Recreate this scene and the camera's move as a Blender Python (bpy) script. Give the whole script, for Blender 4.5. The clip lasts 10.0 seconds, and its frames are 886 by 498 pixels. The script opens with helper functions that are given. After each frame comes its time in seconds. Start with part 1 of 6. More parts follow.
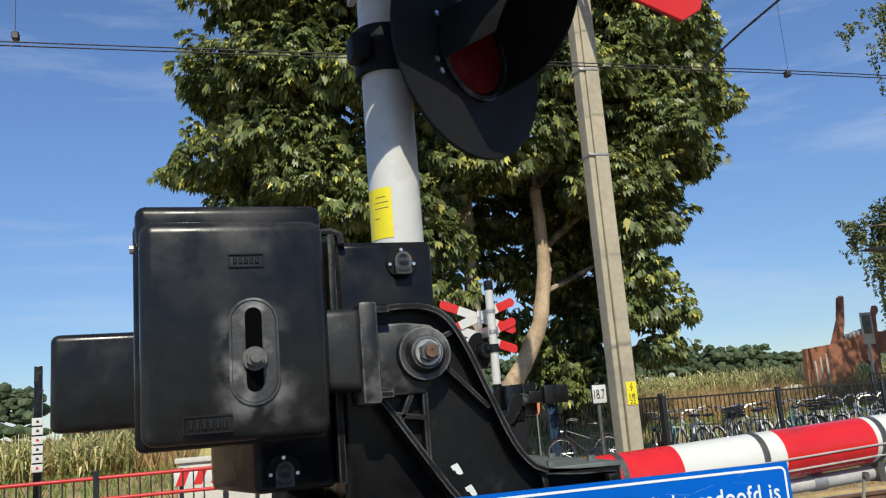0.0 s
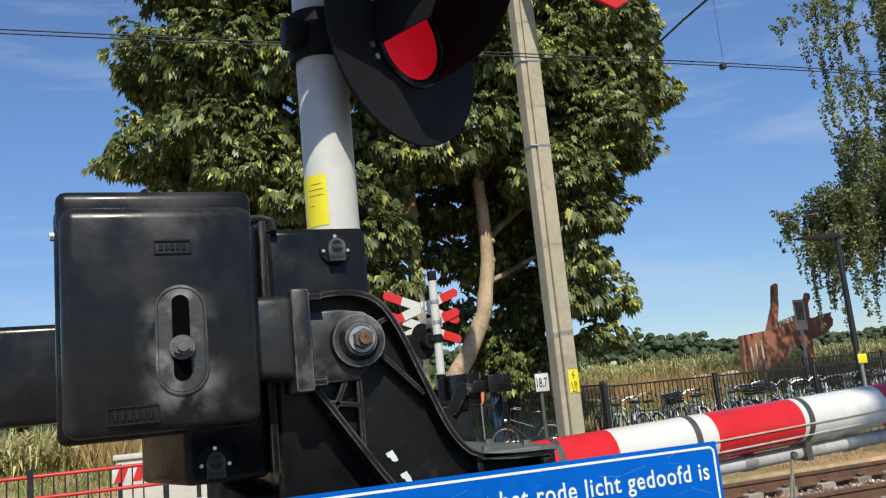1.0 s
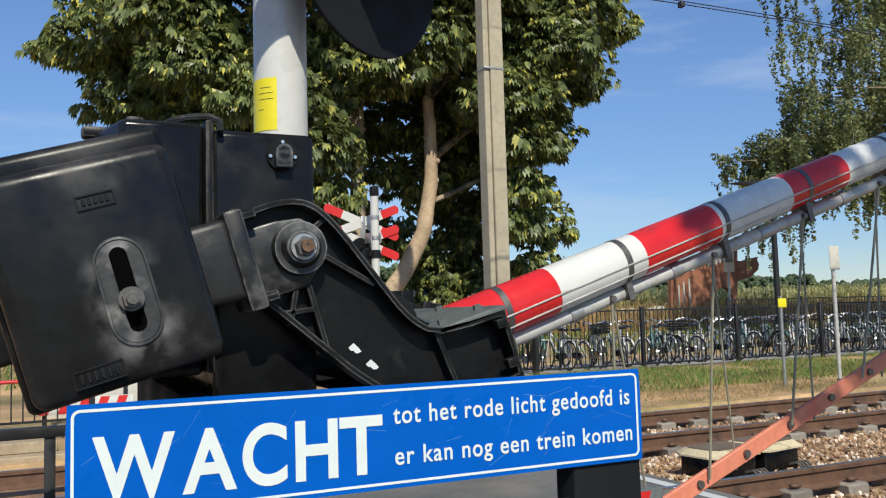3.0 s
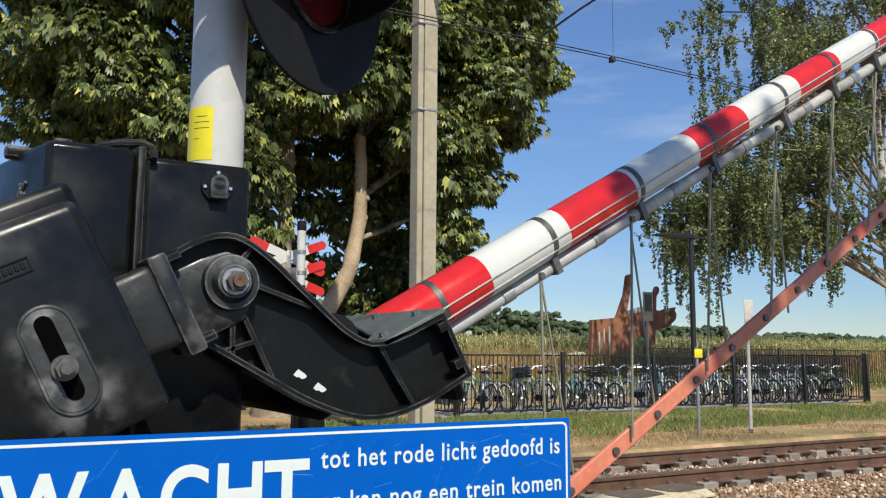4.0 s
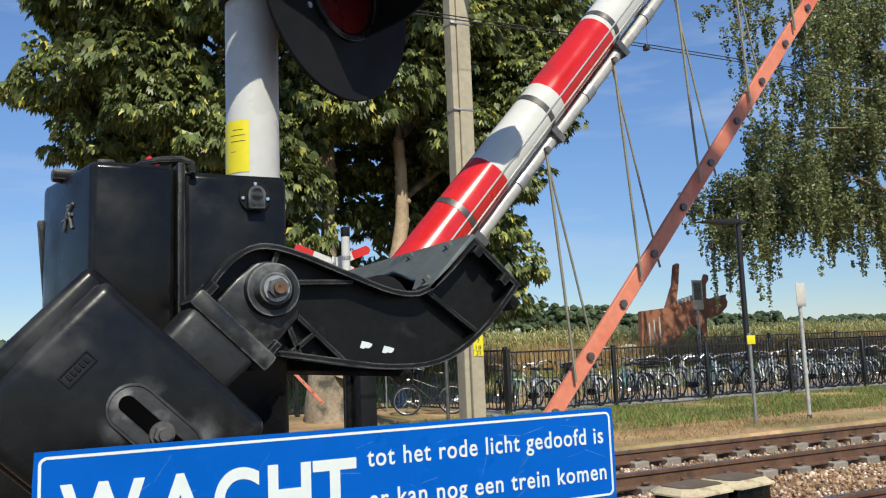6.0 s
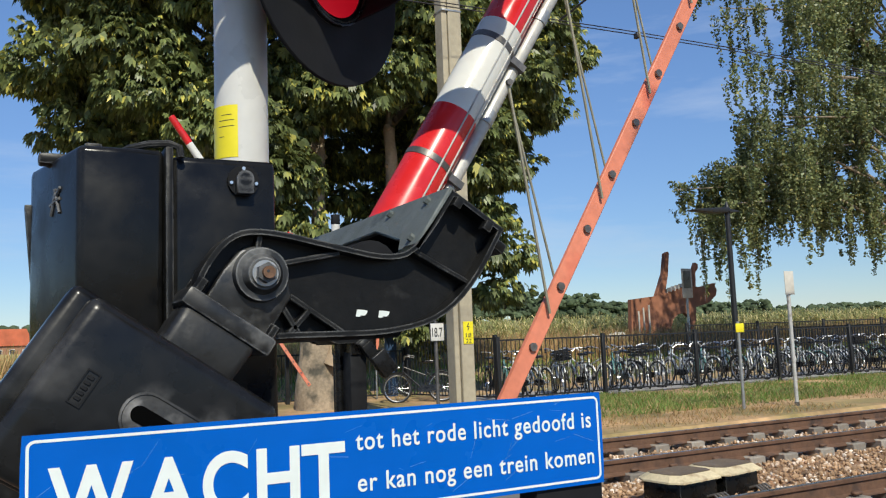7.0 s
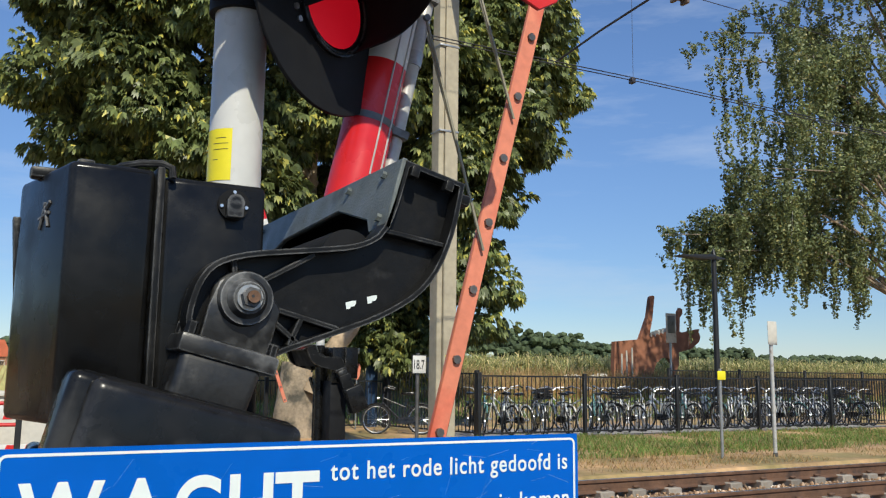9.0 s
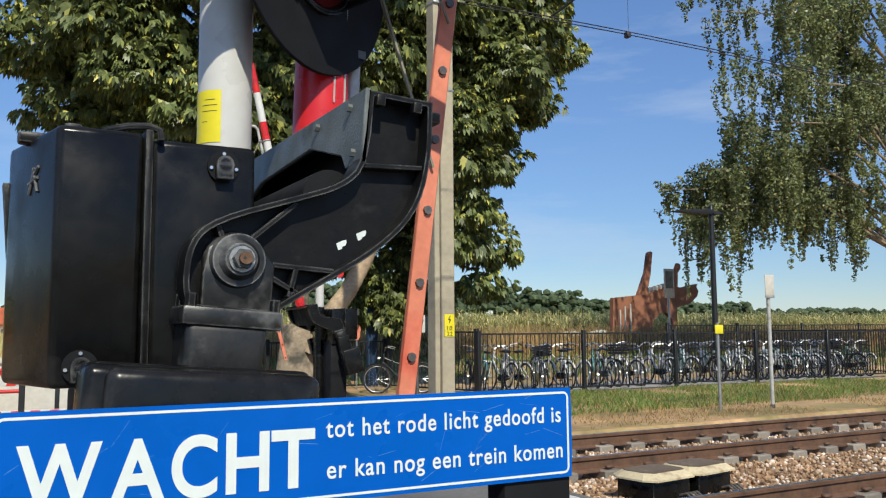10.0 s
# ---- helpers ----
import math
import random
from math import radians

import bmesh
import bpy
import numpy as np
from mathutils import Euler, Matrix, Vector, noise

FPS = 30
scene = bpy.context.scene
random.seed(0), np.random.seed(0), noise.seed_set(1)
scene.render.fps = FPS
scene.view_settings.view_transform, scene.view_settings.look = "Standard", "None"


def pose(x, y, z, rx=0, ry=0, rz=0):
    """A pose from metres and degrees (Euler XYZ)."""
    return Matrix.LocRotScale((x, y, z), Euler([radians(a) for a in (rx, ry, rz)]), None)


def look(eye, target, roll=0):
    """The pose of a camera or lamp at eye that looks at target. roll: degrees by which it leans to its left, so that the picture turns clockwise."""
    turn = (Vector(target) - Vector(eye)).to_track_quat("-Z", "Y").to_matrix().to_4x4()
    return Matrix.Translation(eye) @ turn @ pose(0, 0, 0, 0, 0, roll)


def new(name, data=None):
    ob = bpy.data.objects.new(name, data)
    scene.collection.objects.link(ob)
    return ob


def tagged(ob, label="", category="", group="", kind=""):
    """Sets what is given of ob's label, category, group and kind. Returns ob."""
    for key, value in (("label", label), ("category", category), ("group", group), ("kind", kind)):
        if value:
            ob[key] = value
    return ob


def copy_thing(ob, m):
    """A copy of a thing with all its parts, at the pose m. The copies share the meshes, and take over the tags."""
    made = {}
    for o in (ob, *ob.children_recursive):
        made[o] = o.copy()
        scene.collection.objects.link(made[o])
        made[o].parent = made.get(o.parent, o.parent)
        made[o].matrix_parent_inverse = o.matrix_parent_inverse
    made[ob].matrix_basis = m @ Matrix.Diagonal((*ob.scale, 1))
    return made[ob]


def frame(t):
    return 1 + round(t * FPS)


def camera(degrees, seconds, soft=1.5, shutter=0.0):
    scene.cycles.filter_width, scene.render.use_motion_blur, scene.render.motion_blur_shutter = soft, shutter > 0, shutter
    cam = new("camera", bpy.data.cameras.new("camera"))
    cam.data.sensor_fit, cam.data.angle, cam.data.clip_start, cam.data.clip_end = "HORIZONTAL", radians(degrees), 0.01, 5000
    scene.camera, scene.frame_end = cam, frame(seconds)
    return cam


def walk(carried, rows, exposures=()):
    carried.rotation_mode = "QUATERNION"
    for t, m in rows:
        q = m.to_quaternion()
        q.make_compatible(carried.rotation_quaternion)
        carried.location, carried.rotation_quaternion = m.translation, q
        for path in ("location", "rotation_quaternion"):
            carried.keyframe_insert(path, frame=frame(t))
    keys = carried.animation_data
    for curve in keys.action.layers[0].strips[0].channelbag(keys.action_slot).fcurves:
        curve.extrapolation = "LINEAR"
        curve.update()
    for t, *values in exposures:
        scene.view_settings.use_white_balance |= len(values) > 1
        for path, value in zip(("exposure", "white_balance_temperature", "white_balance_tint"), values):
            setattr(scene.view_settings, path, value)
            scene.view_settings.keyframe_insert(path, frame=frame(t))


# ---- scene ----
cam = camera(54.7, 10.0, soft=1.2)
PATH = [
    (0, (0.055, -8.695, 1.309), (0.648, -6.823, 1.686), -4.6),
    (0.5, (0.06, -8.694, 1.306), (0.748, -6.85, 1.661), -4.7),
    (1, (0.077, -8.69, 1.299), (0.792, -6.854, 1.645), -5.6),
    (1.5, (0.077, -8.709, 1.294), (0.751, -6.849, 1.588), -4.8),
    (2, (0.07, -8.706, 1.29), (0.74, -6.83, 1.467), -3.4),
    (2.5, (0.068, -8.704, 1.287), (0.849, -6.869, 1.435), -2.8),
    (2.7, (0.067, -8.705, 1.293), (0.867, -6.879, 1.453), -2.3),
    (3.8, (0.057, -8.666, 1.294), (1.034, -6.924, 1.396), 0.5),
    (4, (0.054, -8.673, 1.3), (1.044, -6.952, 1.539), 0.4),
    (4.5, (0.039, -8.714, 1.313), (0.957, -7.048, 1.93), 1.1),
    (5, (0.052, -8.704, 1.316), (0.946, -6.986, 1.813), -0.3),
    (5.5, (0.058, -8.703, 1.305), (0.933, -6.931, 1.614), -2.0),
    (7, (0.061, -8.705, 1.288), (0.98, -6.942, 1.5), -2.2),
    (7.5, (0.073, -8.698, 1.29), (0.995, -6.938, 1.525), -1.8),
    (8, (0.057, -8.722, 1.293), (0.932, -6.95, 1.6), -1.4),
    (8.5, (0.06, -8.723, 1.291), (0.975, -6.971, 1.6), -0.8),
    (9, (0.058, -8.715, 1.29), (1.0, -6.973, 1.577), 0.7),
    (9.5, (0.069, -8.718, 1.287), (1.028, -6.987, 1.573), 0.6),
    (10, (0.069, -8.722, 1.286), (1.02, -6.973, 1.48), -0.4),
]
walk(cam, [(t, look(eye, target, roll)) for t, eye, target, roll in PATH])

# ---------------------------------------------------------------- world, sun, exposure
SUN_WAY = Vector((0.2, 1.0, -0.95)).normalized()
world = bpy.data.worlds.new("sky")
scene.world = world
world.use_nodes = True
wn, wl = world.node_tree.nodes, world.node_tree.links
wn.clear()
w_out = wn.new("ShaderNodeOutputWorld")
w_bg = wn.new("ShaderNodeBackground")
w_sky = wn.new("ShaderNodeTexSky")
w_sky.sky_type = "NISHITA"
w_sky.sun_disc = False
w_sky.sun_elevation = math.asin(-SUN_WAY.z)
w_sky.sun_rotation = math.atan2(-SUN_WAY.x, -SUN_WAY.y) % (2 * math.pi)
w_sky.altitude = 0
w_sky.air_density, w_sky.dust_density, w_sky.ozone_density = 1.0, 0.0, 5.0
w_bg.inputs["Strength"].default_value = 0.11
# thin high cirrus, stretched along one way
w_co = wn.new("ShaderNodeTexCoord")
w_map = wn.new("ShaderNodeMapping")
w_map.inputs["Rotation"].default_value = (0.1, 0.25, 0.5)
w_map.inputs["Scale"].default_value = (1.2, 2.2, 9.0)
w_noise = wn.new("ShaderNodeTexNoise")
w_noise.inputs["Scale"].default_value = 1.6
w_noise.inputs["Detail"].default_value = 7
w_noise.inputs["Roughness"].default_value = 0.62
w_ramp = wn.new("ShaderNodeMapRange")
w_ramp.inputs["From Min"].default_value, w_ramp.inputs["From Max"].default_value = 0.5, 0.85
w_ramp.inputs["To Max"].default_value = 0.45
w_mix = wn.new("ShaderNodeMix")
w_mix.data_type = "RGBA"
w_mix.inputs["B"].default_value = (7.5, 8.2, 9.0, 1)
wl.new(w_co.outputs["Generated"], w_map.inputs["Vector"])
wl.new(w_map.outputs["Vector"], w_noise.inputs["Vector"])
wl.new(w_noise.outputs["Fac"], w_ramp.inputs["Value"])
wl.new(w_ramp.outputs["Result"], w_mix.inputs["Factor"])
w_tint = wn.new("ShaderNodeMix")
w_tint.data_type, w_tint.blend_type = "RGBA", "MULTIPLY"
w_tint.inputs["Factor"].default_value = 1.0
w_tint.inputs["B"].default_value = (0.98, 1.06, 1.19, 1)
wl.new(w_sky.outputs["Color"], w_tint.inputs["A"])
wl.new(w_tint.outputs["Result"], w_mix.inputs["A"])
# sky colour scaled down towards the horizon, up slightly overhead
w_sep = wn.new("ShaderNodeSeparateXYZ")
w_low = wn.new("ShaderNodeMapRange")
w_low.interpolation_type = "SMOOTHSTEP"
w_low.inputs["From Max"].default_value = 0.4
w_low.inputs["To Min"].default_value, w_low.inputs["To Max"].default_value = 0.74, 1.04
w_dim = wn.new("ShaderNodeVectorMath")
w_dim.operation = "SCALE"
wl.new(w_co.outputs["Generated"], w_sep.inputs["Vector"])
wl.new(w_sep.outputs["Z"], w_low.inputs["Value"])
wl.new(w_mix.outputs["Result"], w_dim.inputs[0])
wl.new(w_low.outputs["Result"], w_dim.inputs["Scale"])
wl.new(w_dim.outputs["Vector"], w_bg.inputs["Color"])
wl.new(w_bg.outputs["Background"], w_out.inputs["Surface"])

sun = new("sun", bpy.data.lights.new("sun", "SUN"))
sun.data.energy = 4.5
sun.data.angle = radians(0.55)
sun.data.color = (1.0, 0.95, 0.80)
sun.matrix_world = look((0, 0, 30), Vector((0, 0, 30)) + SUN_WAY)
scene.view_settings.exposure = 0.0


# ---------------------------------------------------------------- materials
def mat(name, color, rough=0.6, metal=0.0, vary=0.25, scale=8.0, bump=0.0, bump_scale=60.0, second=None, second_at=(0.55, 0.7),
        second_scale=3.0, per=None, per_amount=0.3, coat=0.0, spec=0.5, trans=0.0, rough_vary=0.15, wear=None, wear_width=0.008, wear_amount=0.8, rub=None):
    """A painted, mineral or living surface: base colour that wanders at two scales, an optional second colour in patches, and fine relief."""
    m = bpy.data.materials.new(name)
    m.use_nodes = True
    n, l = m.node_tree.nodes, m.node_tree.links
    b = n["Principled BSDF"]
    b.inputs["Metallic"].default_value = metal
    b.inputs["Coat Weight"].default_value = coat
    b.inputs["Specular IOR Level"].default_value = spec
    co = n.new("ShaderNodeTexCoord")

    def noise_at(s, detail=5):
        t = n.new("ShaderNodeTexNoise")
        t.inputs["Scale"].default_value, t.inputs["Detail"].default_value = s, detail
        l.new(co.outputs["Object"], t.inputs["Vector"])
        return t.outputs["Fac"]

    def ranged(value, a, b0, c, d):
        r = n.new("ShaderNodeMapRange")
        for key, v in zip(("From Min", "From Max", "To Min", "To Max"), (a, b0, c, d)):
            r.inputs[key].default_value = v
        l.new(value, r.inputs["Value"])
        return r.outputs["Result"]

    def times(a, b0):
        t = n.new("ShaderNodeMath")
        t.operation = "MULTIPLY"
        l.new(a, t.inputs[0]), l.new(b0, t.inputs[1])
        return t.outputs[0]

    big, fine = noise_at(scale * 0.3), noise_at(scale * 4)
    gain = times(ranged(big, 0.3, 0.7, 1 - vary, 1 + vary), ranged(fine, 0.3, 0.7, 1 - vary * 0.6, 1 + vary * 0.6))
    if per == "object":
        info = n.new("ShaderNodeObjectInfo")
        gain = times(gain, ranged(info.outputs["Random"], 0, 1, 1 - per_amount, 1 + per_amount))
    elif per == "island":
        info = n.new("ShaderNodeNewGeometry")
        gain = times(gain, ranged(info.outputs["Random Per Island"], 0, 1, 1 - per_amount, 1 + per_amount))
    base = n.new("ShaderNodeRGB")
    base.outputs[0].default_value = (*color, 1)
    colour = base.outputs[0]
    if second:
        mix = n.new("ShaderNodeMix")
        mix.data_type = "RGBA"
        mix.inputs["B"].default_value = (*second, 1)
        l.new(colour, mix.inputs["A"])
        if per == "island":
            l.new(ranged(info.outputs["Random Per Island"], *second_at, 0, 1), mix.inputs["Factor"])
        else:
            l.new(ranged(noise_at(second_scale, 8), *second_at, 0, 1), mix.inputs["Factor"])
        colour = mix.outputs["Result"]
    if rub:
        # dull grey rubbing round an upright slot: (x, lowest z, highest z, colour)
        sep, low, high, way = n.new("ShaderNodeSeparateXYZ"), n.new("ShaderNodeClamp"), n.new("ShaderNodeCombineXYZ"), n.new("ShaderNodeVectorMath")
        l.new(co.outputs["Object"], sep.inputs[0])
        l.new(sep.outputs["Z"], low.inputs["Value"])
        low.inputs["Min"].default_value, low.inputs["Max"].default_value = rub[1], rub[2]
        high.inputs["X"].default_value = rub[0]
        l.new(sep.outputs["Y"], high.inputs["Y"]), l.new(low.outputs[0], high.inputs["Z"])
        way.operation = "DISTANCE"
        l.new(co.outputs["Object"], way.inputs[0]), l.new(high.outputs[0], way.inputs[1])
        soft = times(ranged(way.outputs["Value"], 0.072, 0.034, 0, 1), ranged(noise_at(22, 6), 0.42, 0.66, 0, 1))
        dull = n.new("ShaderNodeMix")
        dull.data_type = "RGBA"
        dull.inputs["B"].default_value = (*rub[3], 1)
        l.new(colour, dull.inputs["A"]), l.new(soft, dull.inputs["Factor"])
        colour = dull.outputs["Result"]
    if wear:
        # paint rubbed off along the edges, unevenly
        bev, geo, dot = n.new("ShaderNodeBevel"), n.new("ShaderNodeNewGeometry"), n.new("ShaderNodeVectorMath")
        bev.samples = 4
        bev.inputs["Radius"].default_value = wear_width
        dot.operation = "DOT_PRODUCT"
        l.new(bev.outputs["Normal"], dot.inputs[0]), l.new(geo.outputs["Normal"], dot.inputs[1])
        rubbed = times(ranged(dot.outputs["Value"], 0.995, 0.86, 0, wear_amount), ranged(noise_at(scale * 1.4, 7), 0.36, 0.6, 0.1, 1))
        worn = n.new("ShaderNodeMix")
        worn.data_type = "RGBA"
        worn.inputs["B"].default_value = (*wear, 1)
        l.new(colour, worn.inputs["A"]), l.new(rubbed, worn.inputs["Factor"])
        colour = worn.outputs["Result"]
    scaled = n.new("ShaderNodeVectorMath")
    scaled.operation = "SCALE"
    l.new(colour, scaled.inputs[0]), l.new(gain, scaled.inputs["Scale"])
    l.new(scaled.outputs[0], b.inputs["Base Color"])
    l.new(ranged(noise_at(scale), 0.3, 0.7, max(0.02, rough - rough_vary), min(1, rough + rough_vary)), b.inputs["Roughness"])
    if bump:
        bm_node = n.new("ShaderNodeBump")
        bm_node.inputs["Strength"].default_value = bump
        bm_node.inputs["Distance"].default_value = 0.01
        l.new(noise_at(bump_scale, 6), bm_node.inputs["Height"])
        l.new(bm_node.outputs["Normal"], b.inputs["Normal"])
    if trans:
        tr = n.new("ShaderNodeBsdfTranslucent")
        mx = n.new("ShaderNodeMixShader")
        mx.inputs["Fac"].default_value = trans
        l.new(scaled.outputs[0], tr.inputs["Color"])
        l.new(b.outputs[0], mx.inputs[1]), l.new(tr.outputs[0], mx.inputs[2])
        l.new(mx.outputs[0], n["Material Output"].inputs["Surface"])
    return m


M_BLACK = mat("black_paint", (0.006, 0.006, 0.006), 0.26, vary=0.3, scale=9, bump=0.03, bump_scale=60, second=(0.06, 0.058, 0.055),
              second_at=(0.64, 0.84), second_scale=4, spec=0.25, wear=(0.16, 0.16, 0.16), wear_width=0.012)
M_WEIGHT = mat("dusty_black_paint", (0.009, 0.009, 0.0092), 0.3, vary=0.3, scale=9, bump=0.04, bump_scale=45, second=(0.06, 0.058, 0.056), second_at=(0.57, 0.8), second_scale=4.5, spec=0.28,
               wear=(0.24, 0.235, 0.23), wear_width=0.016, wear_amount=0.7, rub=(-0.327, -0.06, 0.03, (0.13, 0.127, 0.124)))
M_RING = mat("rubbed_black_paint", (0.03, 0.03, 0.03), 0.45, vary=0.4, scale=24, bump=0.08, bump_scale=120, second=(0.16, 0.155, 0.15), second_at=(0.52, 0.7), second_scale=14)
M_CAST = mat("worn_cast_black", (0.008, 0.008, 0.008), 0.4, vary=0.3, scale=14, bump=0.07, bump_scale=160, second=(0.055, 0.055, 0.054),
             second_at=(0.62, 0.8), second_scale=11, spec=0.2, wear=(0.2, 0.2, 0.195), wear_width=0.006)
M_SCUFF = mat("scuffed_black", (0.08, 0.08, 0.08), 0.5, vary=0.4, scale=20, bump=0.2, bump_scale=150, second=(0.2, 0.2, 0.2), second_scale=14)
M_WORN = mat("worn_hub_grey", (0.014, 0.014, 0.014), 0.42, vary=0.35, scale=24, bump=0.04, bump_scale=150, second=(0.1, 0.1, 0.097), second_at=(0.52, 0.72), second_scale=12, wear=(0.3, 0.3, 0.29), wear_width=0.007)
M_MATT = mat("matt_black", (0.009, 0.0095, 0.011), 0.7, vary=0.25, scale=6, bump=0.05, spec=0.2)
M_HOODIN = mat("hood_black", (0.012, 0.012, 0.0125), 0.7, vary=0.3, scale=6, spec=0.1)
M_CLAMP = mat("clamp_grey_paint", (0.12, 0.135, 0.128), 0.5, vary=0.25, scale=12, bump=0.2, bump_scale=150, second=(0.05, 0.055, 0.055), second_scale=8)
M_WHITE = mat("white_paint", (0.58, 0.57, 0.53), 0.35, vary=0.07, scale=6, second=(0.5, 0.48, 0.43), second_at=(0.66, 0.85), second_scale=5)
M_BOOMW = mat("boom_white", (0.67, 0.665, 0.62), 0.3, vary=0.05, scale=6, second=(0.6, 0.58, 0.52), second_at=(0.66, 0.85), second_scale=7)
M_RED = mat("boom_red", (0.62, 0.02, 0.022), 0.3, vary=0.1, scale=6, second=(0.45, 0.03, 0.03), second_scale=7)
M_SIGNRED = mat("sign_red", (0.6, 0.022, 0.02), 0.4, vary=0.08, scale=4)
M_SIGNWHITE = mat("sign_white", (0.62, 0.61, 0.57), 0.4, vary=0.06, scale=4)
M_ORANGE = mat("faded_orange_red", (0.68, 0.22, 0.13), 0.5, vary=0.15, scale=10, second=(0.5, 0.07, 0.04), second_at=(0.55, 0.7), second_scale=3)
M_STEEL = mat("galvanised_steel", (0.42, 0.42, 0.41), 0.42, 0.75, vary=0.2, scale=18, bump=0.08)
M_DARKSTEEL = mat("dull_steel", (0.16, 0.15, 0.14), 0.45, 0.7, vary=0.3, scale=20, bump=0.1)
M_PIPE = mat("pipe_light_grey", (0.5, 0.49, 0.46), 0.45, 0.2, vary=0.15, scale=14, second=(0.3, 0.26, 0.22), second_scale=9)
M_ROD = mat("rod_olive_steel", (0.27, 0.25, 0.18), 0.5, 0.3, vary=0.2, scale=30)
M_BRONZE = mat("bronze_bolt", (0.22, 0.12, 0.07), 0.4, 0.8, vary=0.3, scale=60)
M_BLUE = mat("sign_blue", (0.0, 0.1, 0.47), 0.35, vary=0.06, scale=5, second=(0.1, 0.28, 0.7), second_at=(0.8, 0.95), second_scale=16, spec=0.12)
M_LETTER = mat("sign_letter_white", (0.7, 0.75, 0.72), 0.4, vary=0.05, scale=10)
M_SCRATCH = mat("scratched_blue", (0.12, 0.3, 0.62), 0.5, vary=0.3, scale=40)
M_YELLOW = mat("yellow_sticker", (0.8, 0.68, 0.02), 0.45, vary=0.06, scale=10)
M_INK = mat("dark_ink", (0.03, 0.03, 0.03), 0.5, vary=0.1)
M_SLOTSHADE = mat("slot_shade_black", (0.0015, 0.0015, 0.0015), 0.9, vary=0.3, spec=0.05)
M_CONCRETE = mat("mast_concrete", (0.4, 0.35, 0.25), 0.85, vary=0.15, scale=3, bump=0.25, bump_scale=40, second=(0.3, 0.265, 0.2), second_at=(0.52, 0.75), second_scale=1.4)
M_SLEEPER = mat("sleeper_concrete", (0.27, 0.24, 0.2), 0.85, vary=0.2, scale=12, bump=0.3, second=(0.26, 0.17, 0.11), second_scale=8, per="object")
M_KERB = mat("kerb_concrete", (0.36, 0.28, 0.18), 0.9, vary=0.2, scale=6, bump=0.3, second=(0.24, 0.18, 0.12), second_scale=2, per="object", per_amount=0.12)
M_RUSTRAIL = mat("rail_rust", (0.14, 0.075, 0.045), 0.75, 0.2, vary=0.3, scale=10, bump=0.2, second=(0.07, 0.045, 0.035), second_scale=5)
M_RAILTOP = mat("rail_polished", (0.35, 0.33, 0.31), 0.3, 0.9, vary=0.15, scale=6)
M_CORTEN = mat("weathering_steel", (0.29, 0.12, 0.065), 0.8, vary=0.25, scale=1.0, bump=0.2, second=(0.12, 0.045, 0.03), second_scale=0.6)
M_BALLAST = mat("ballast_stone", (0.4, 0.255, 0.145), 0.9, vary=0.25, scale=8, bump=0.4, second=(0.56, 0.5, 0.43), second_at=(0.7, 1.0), per="island", per_amount=0.5)
M_BED = mat("ballast_bed", (0.27, 0.155, 0.085), 0.95, vary=0.4, scale=10, bump=1.0, bump_scale=18, second=(0.3, 0.25, 0.2), second_scale=9)
M_ASPHALT = mat("road_asphalt", (0.14, 0.135, 0.125), 0.9, vary=0.2, scale=5, bump=0.4, bump_scale=120, second=(0.2, 0.18, 0.15), second_scale=1.2)
M_PAVING = mat("grey_paving", (0.36, 0.34, 0.33), 0.9, vary=0.15, scale=3, bump=0.2)
M_GROUND = mat("dry_soil", (0.44, 0.28, 0.14), 0.95, vary=0.3, scale=2, bump=0.6, bump_scale=14, second=(0.26, 0.2, 0.08), second_at=(0.45, 0.6), second_scale=0.7)
M_GRASS = mat("grass_blade", (0.17, 0.29, 0.055), 0.7, vary=0.2, scale=1.0, per="island", per_amount=0.4, second=(0.3, 0.23, 0.1), second_at=(0.55, 0.8), trans=0.3)
M_STRAW = mat("dry_grass_blade", (0.48, 0.31, 0.14), 0.8, vary=0.2, scale=1.0, per="island", per_amount=0.4, second=(0.14, 0.15, 0.05), second_at=(0.7, 0.9), trans=0.3)
M_CORN = mat("maize_leaf", (0.34, 0.37, 0.13), 0.6, vary=0.2, scale=0.6, per="island", per_amount=0.4, second=(0.6, 0.5, 0.25), second_at=(0.45, 0.85), trans=0.35)
M_CORNTOP = mat("maize_canopy", (0.42, 0.4, 0.18), 0.9, vary=0.3, scale=1.5, bump=1.0, bump_scale=5, second=(0.36, 0.31, 0.14), second_scale=0.3)
M_LEAF = mat("chestnut_leaf", (0.162, 0.198, 0.07), 0.42, vary=0.25, scale=0.8, per="island", per_amount=0.55, second=(0.42, 0.38, 0.08), second_at=(0.86, 0.98), trans=0.26, spec=0.5)
M_BIRCH = mat("birch_leaf", (0.168, 0.2, 0.08), 0.5, vary=0.2, scale=0.8, per="island", per_amount=0.5, second=(0.2, 0.18, 0.06), second_at=(0.8, 0.95), trans=0.25)
M_BARK = mat("chestnut_bark", (0.33, 0.26, 0.18), 0.95, vary=0.35, scale=4, bump=1.0, bump_scale=14, second=(0.09, 0.08, 0.06), second_at=(0.48, 0.62), second_scale=2.2)
# lighter copy of the bark; sunlight on the second stem is in its colour
M_SUNLITBARK = mat("sunlit_bark", (0.46, 0.34, 0.22), 0.9, vary=0.25, scale=4, bump=0.8, bump_scale=12, second=(0.2, 0.15, 0.1), second_at=(0.55, 0.7), second_scale=1.6)
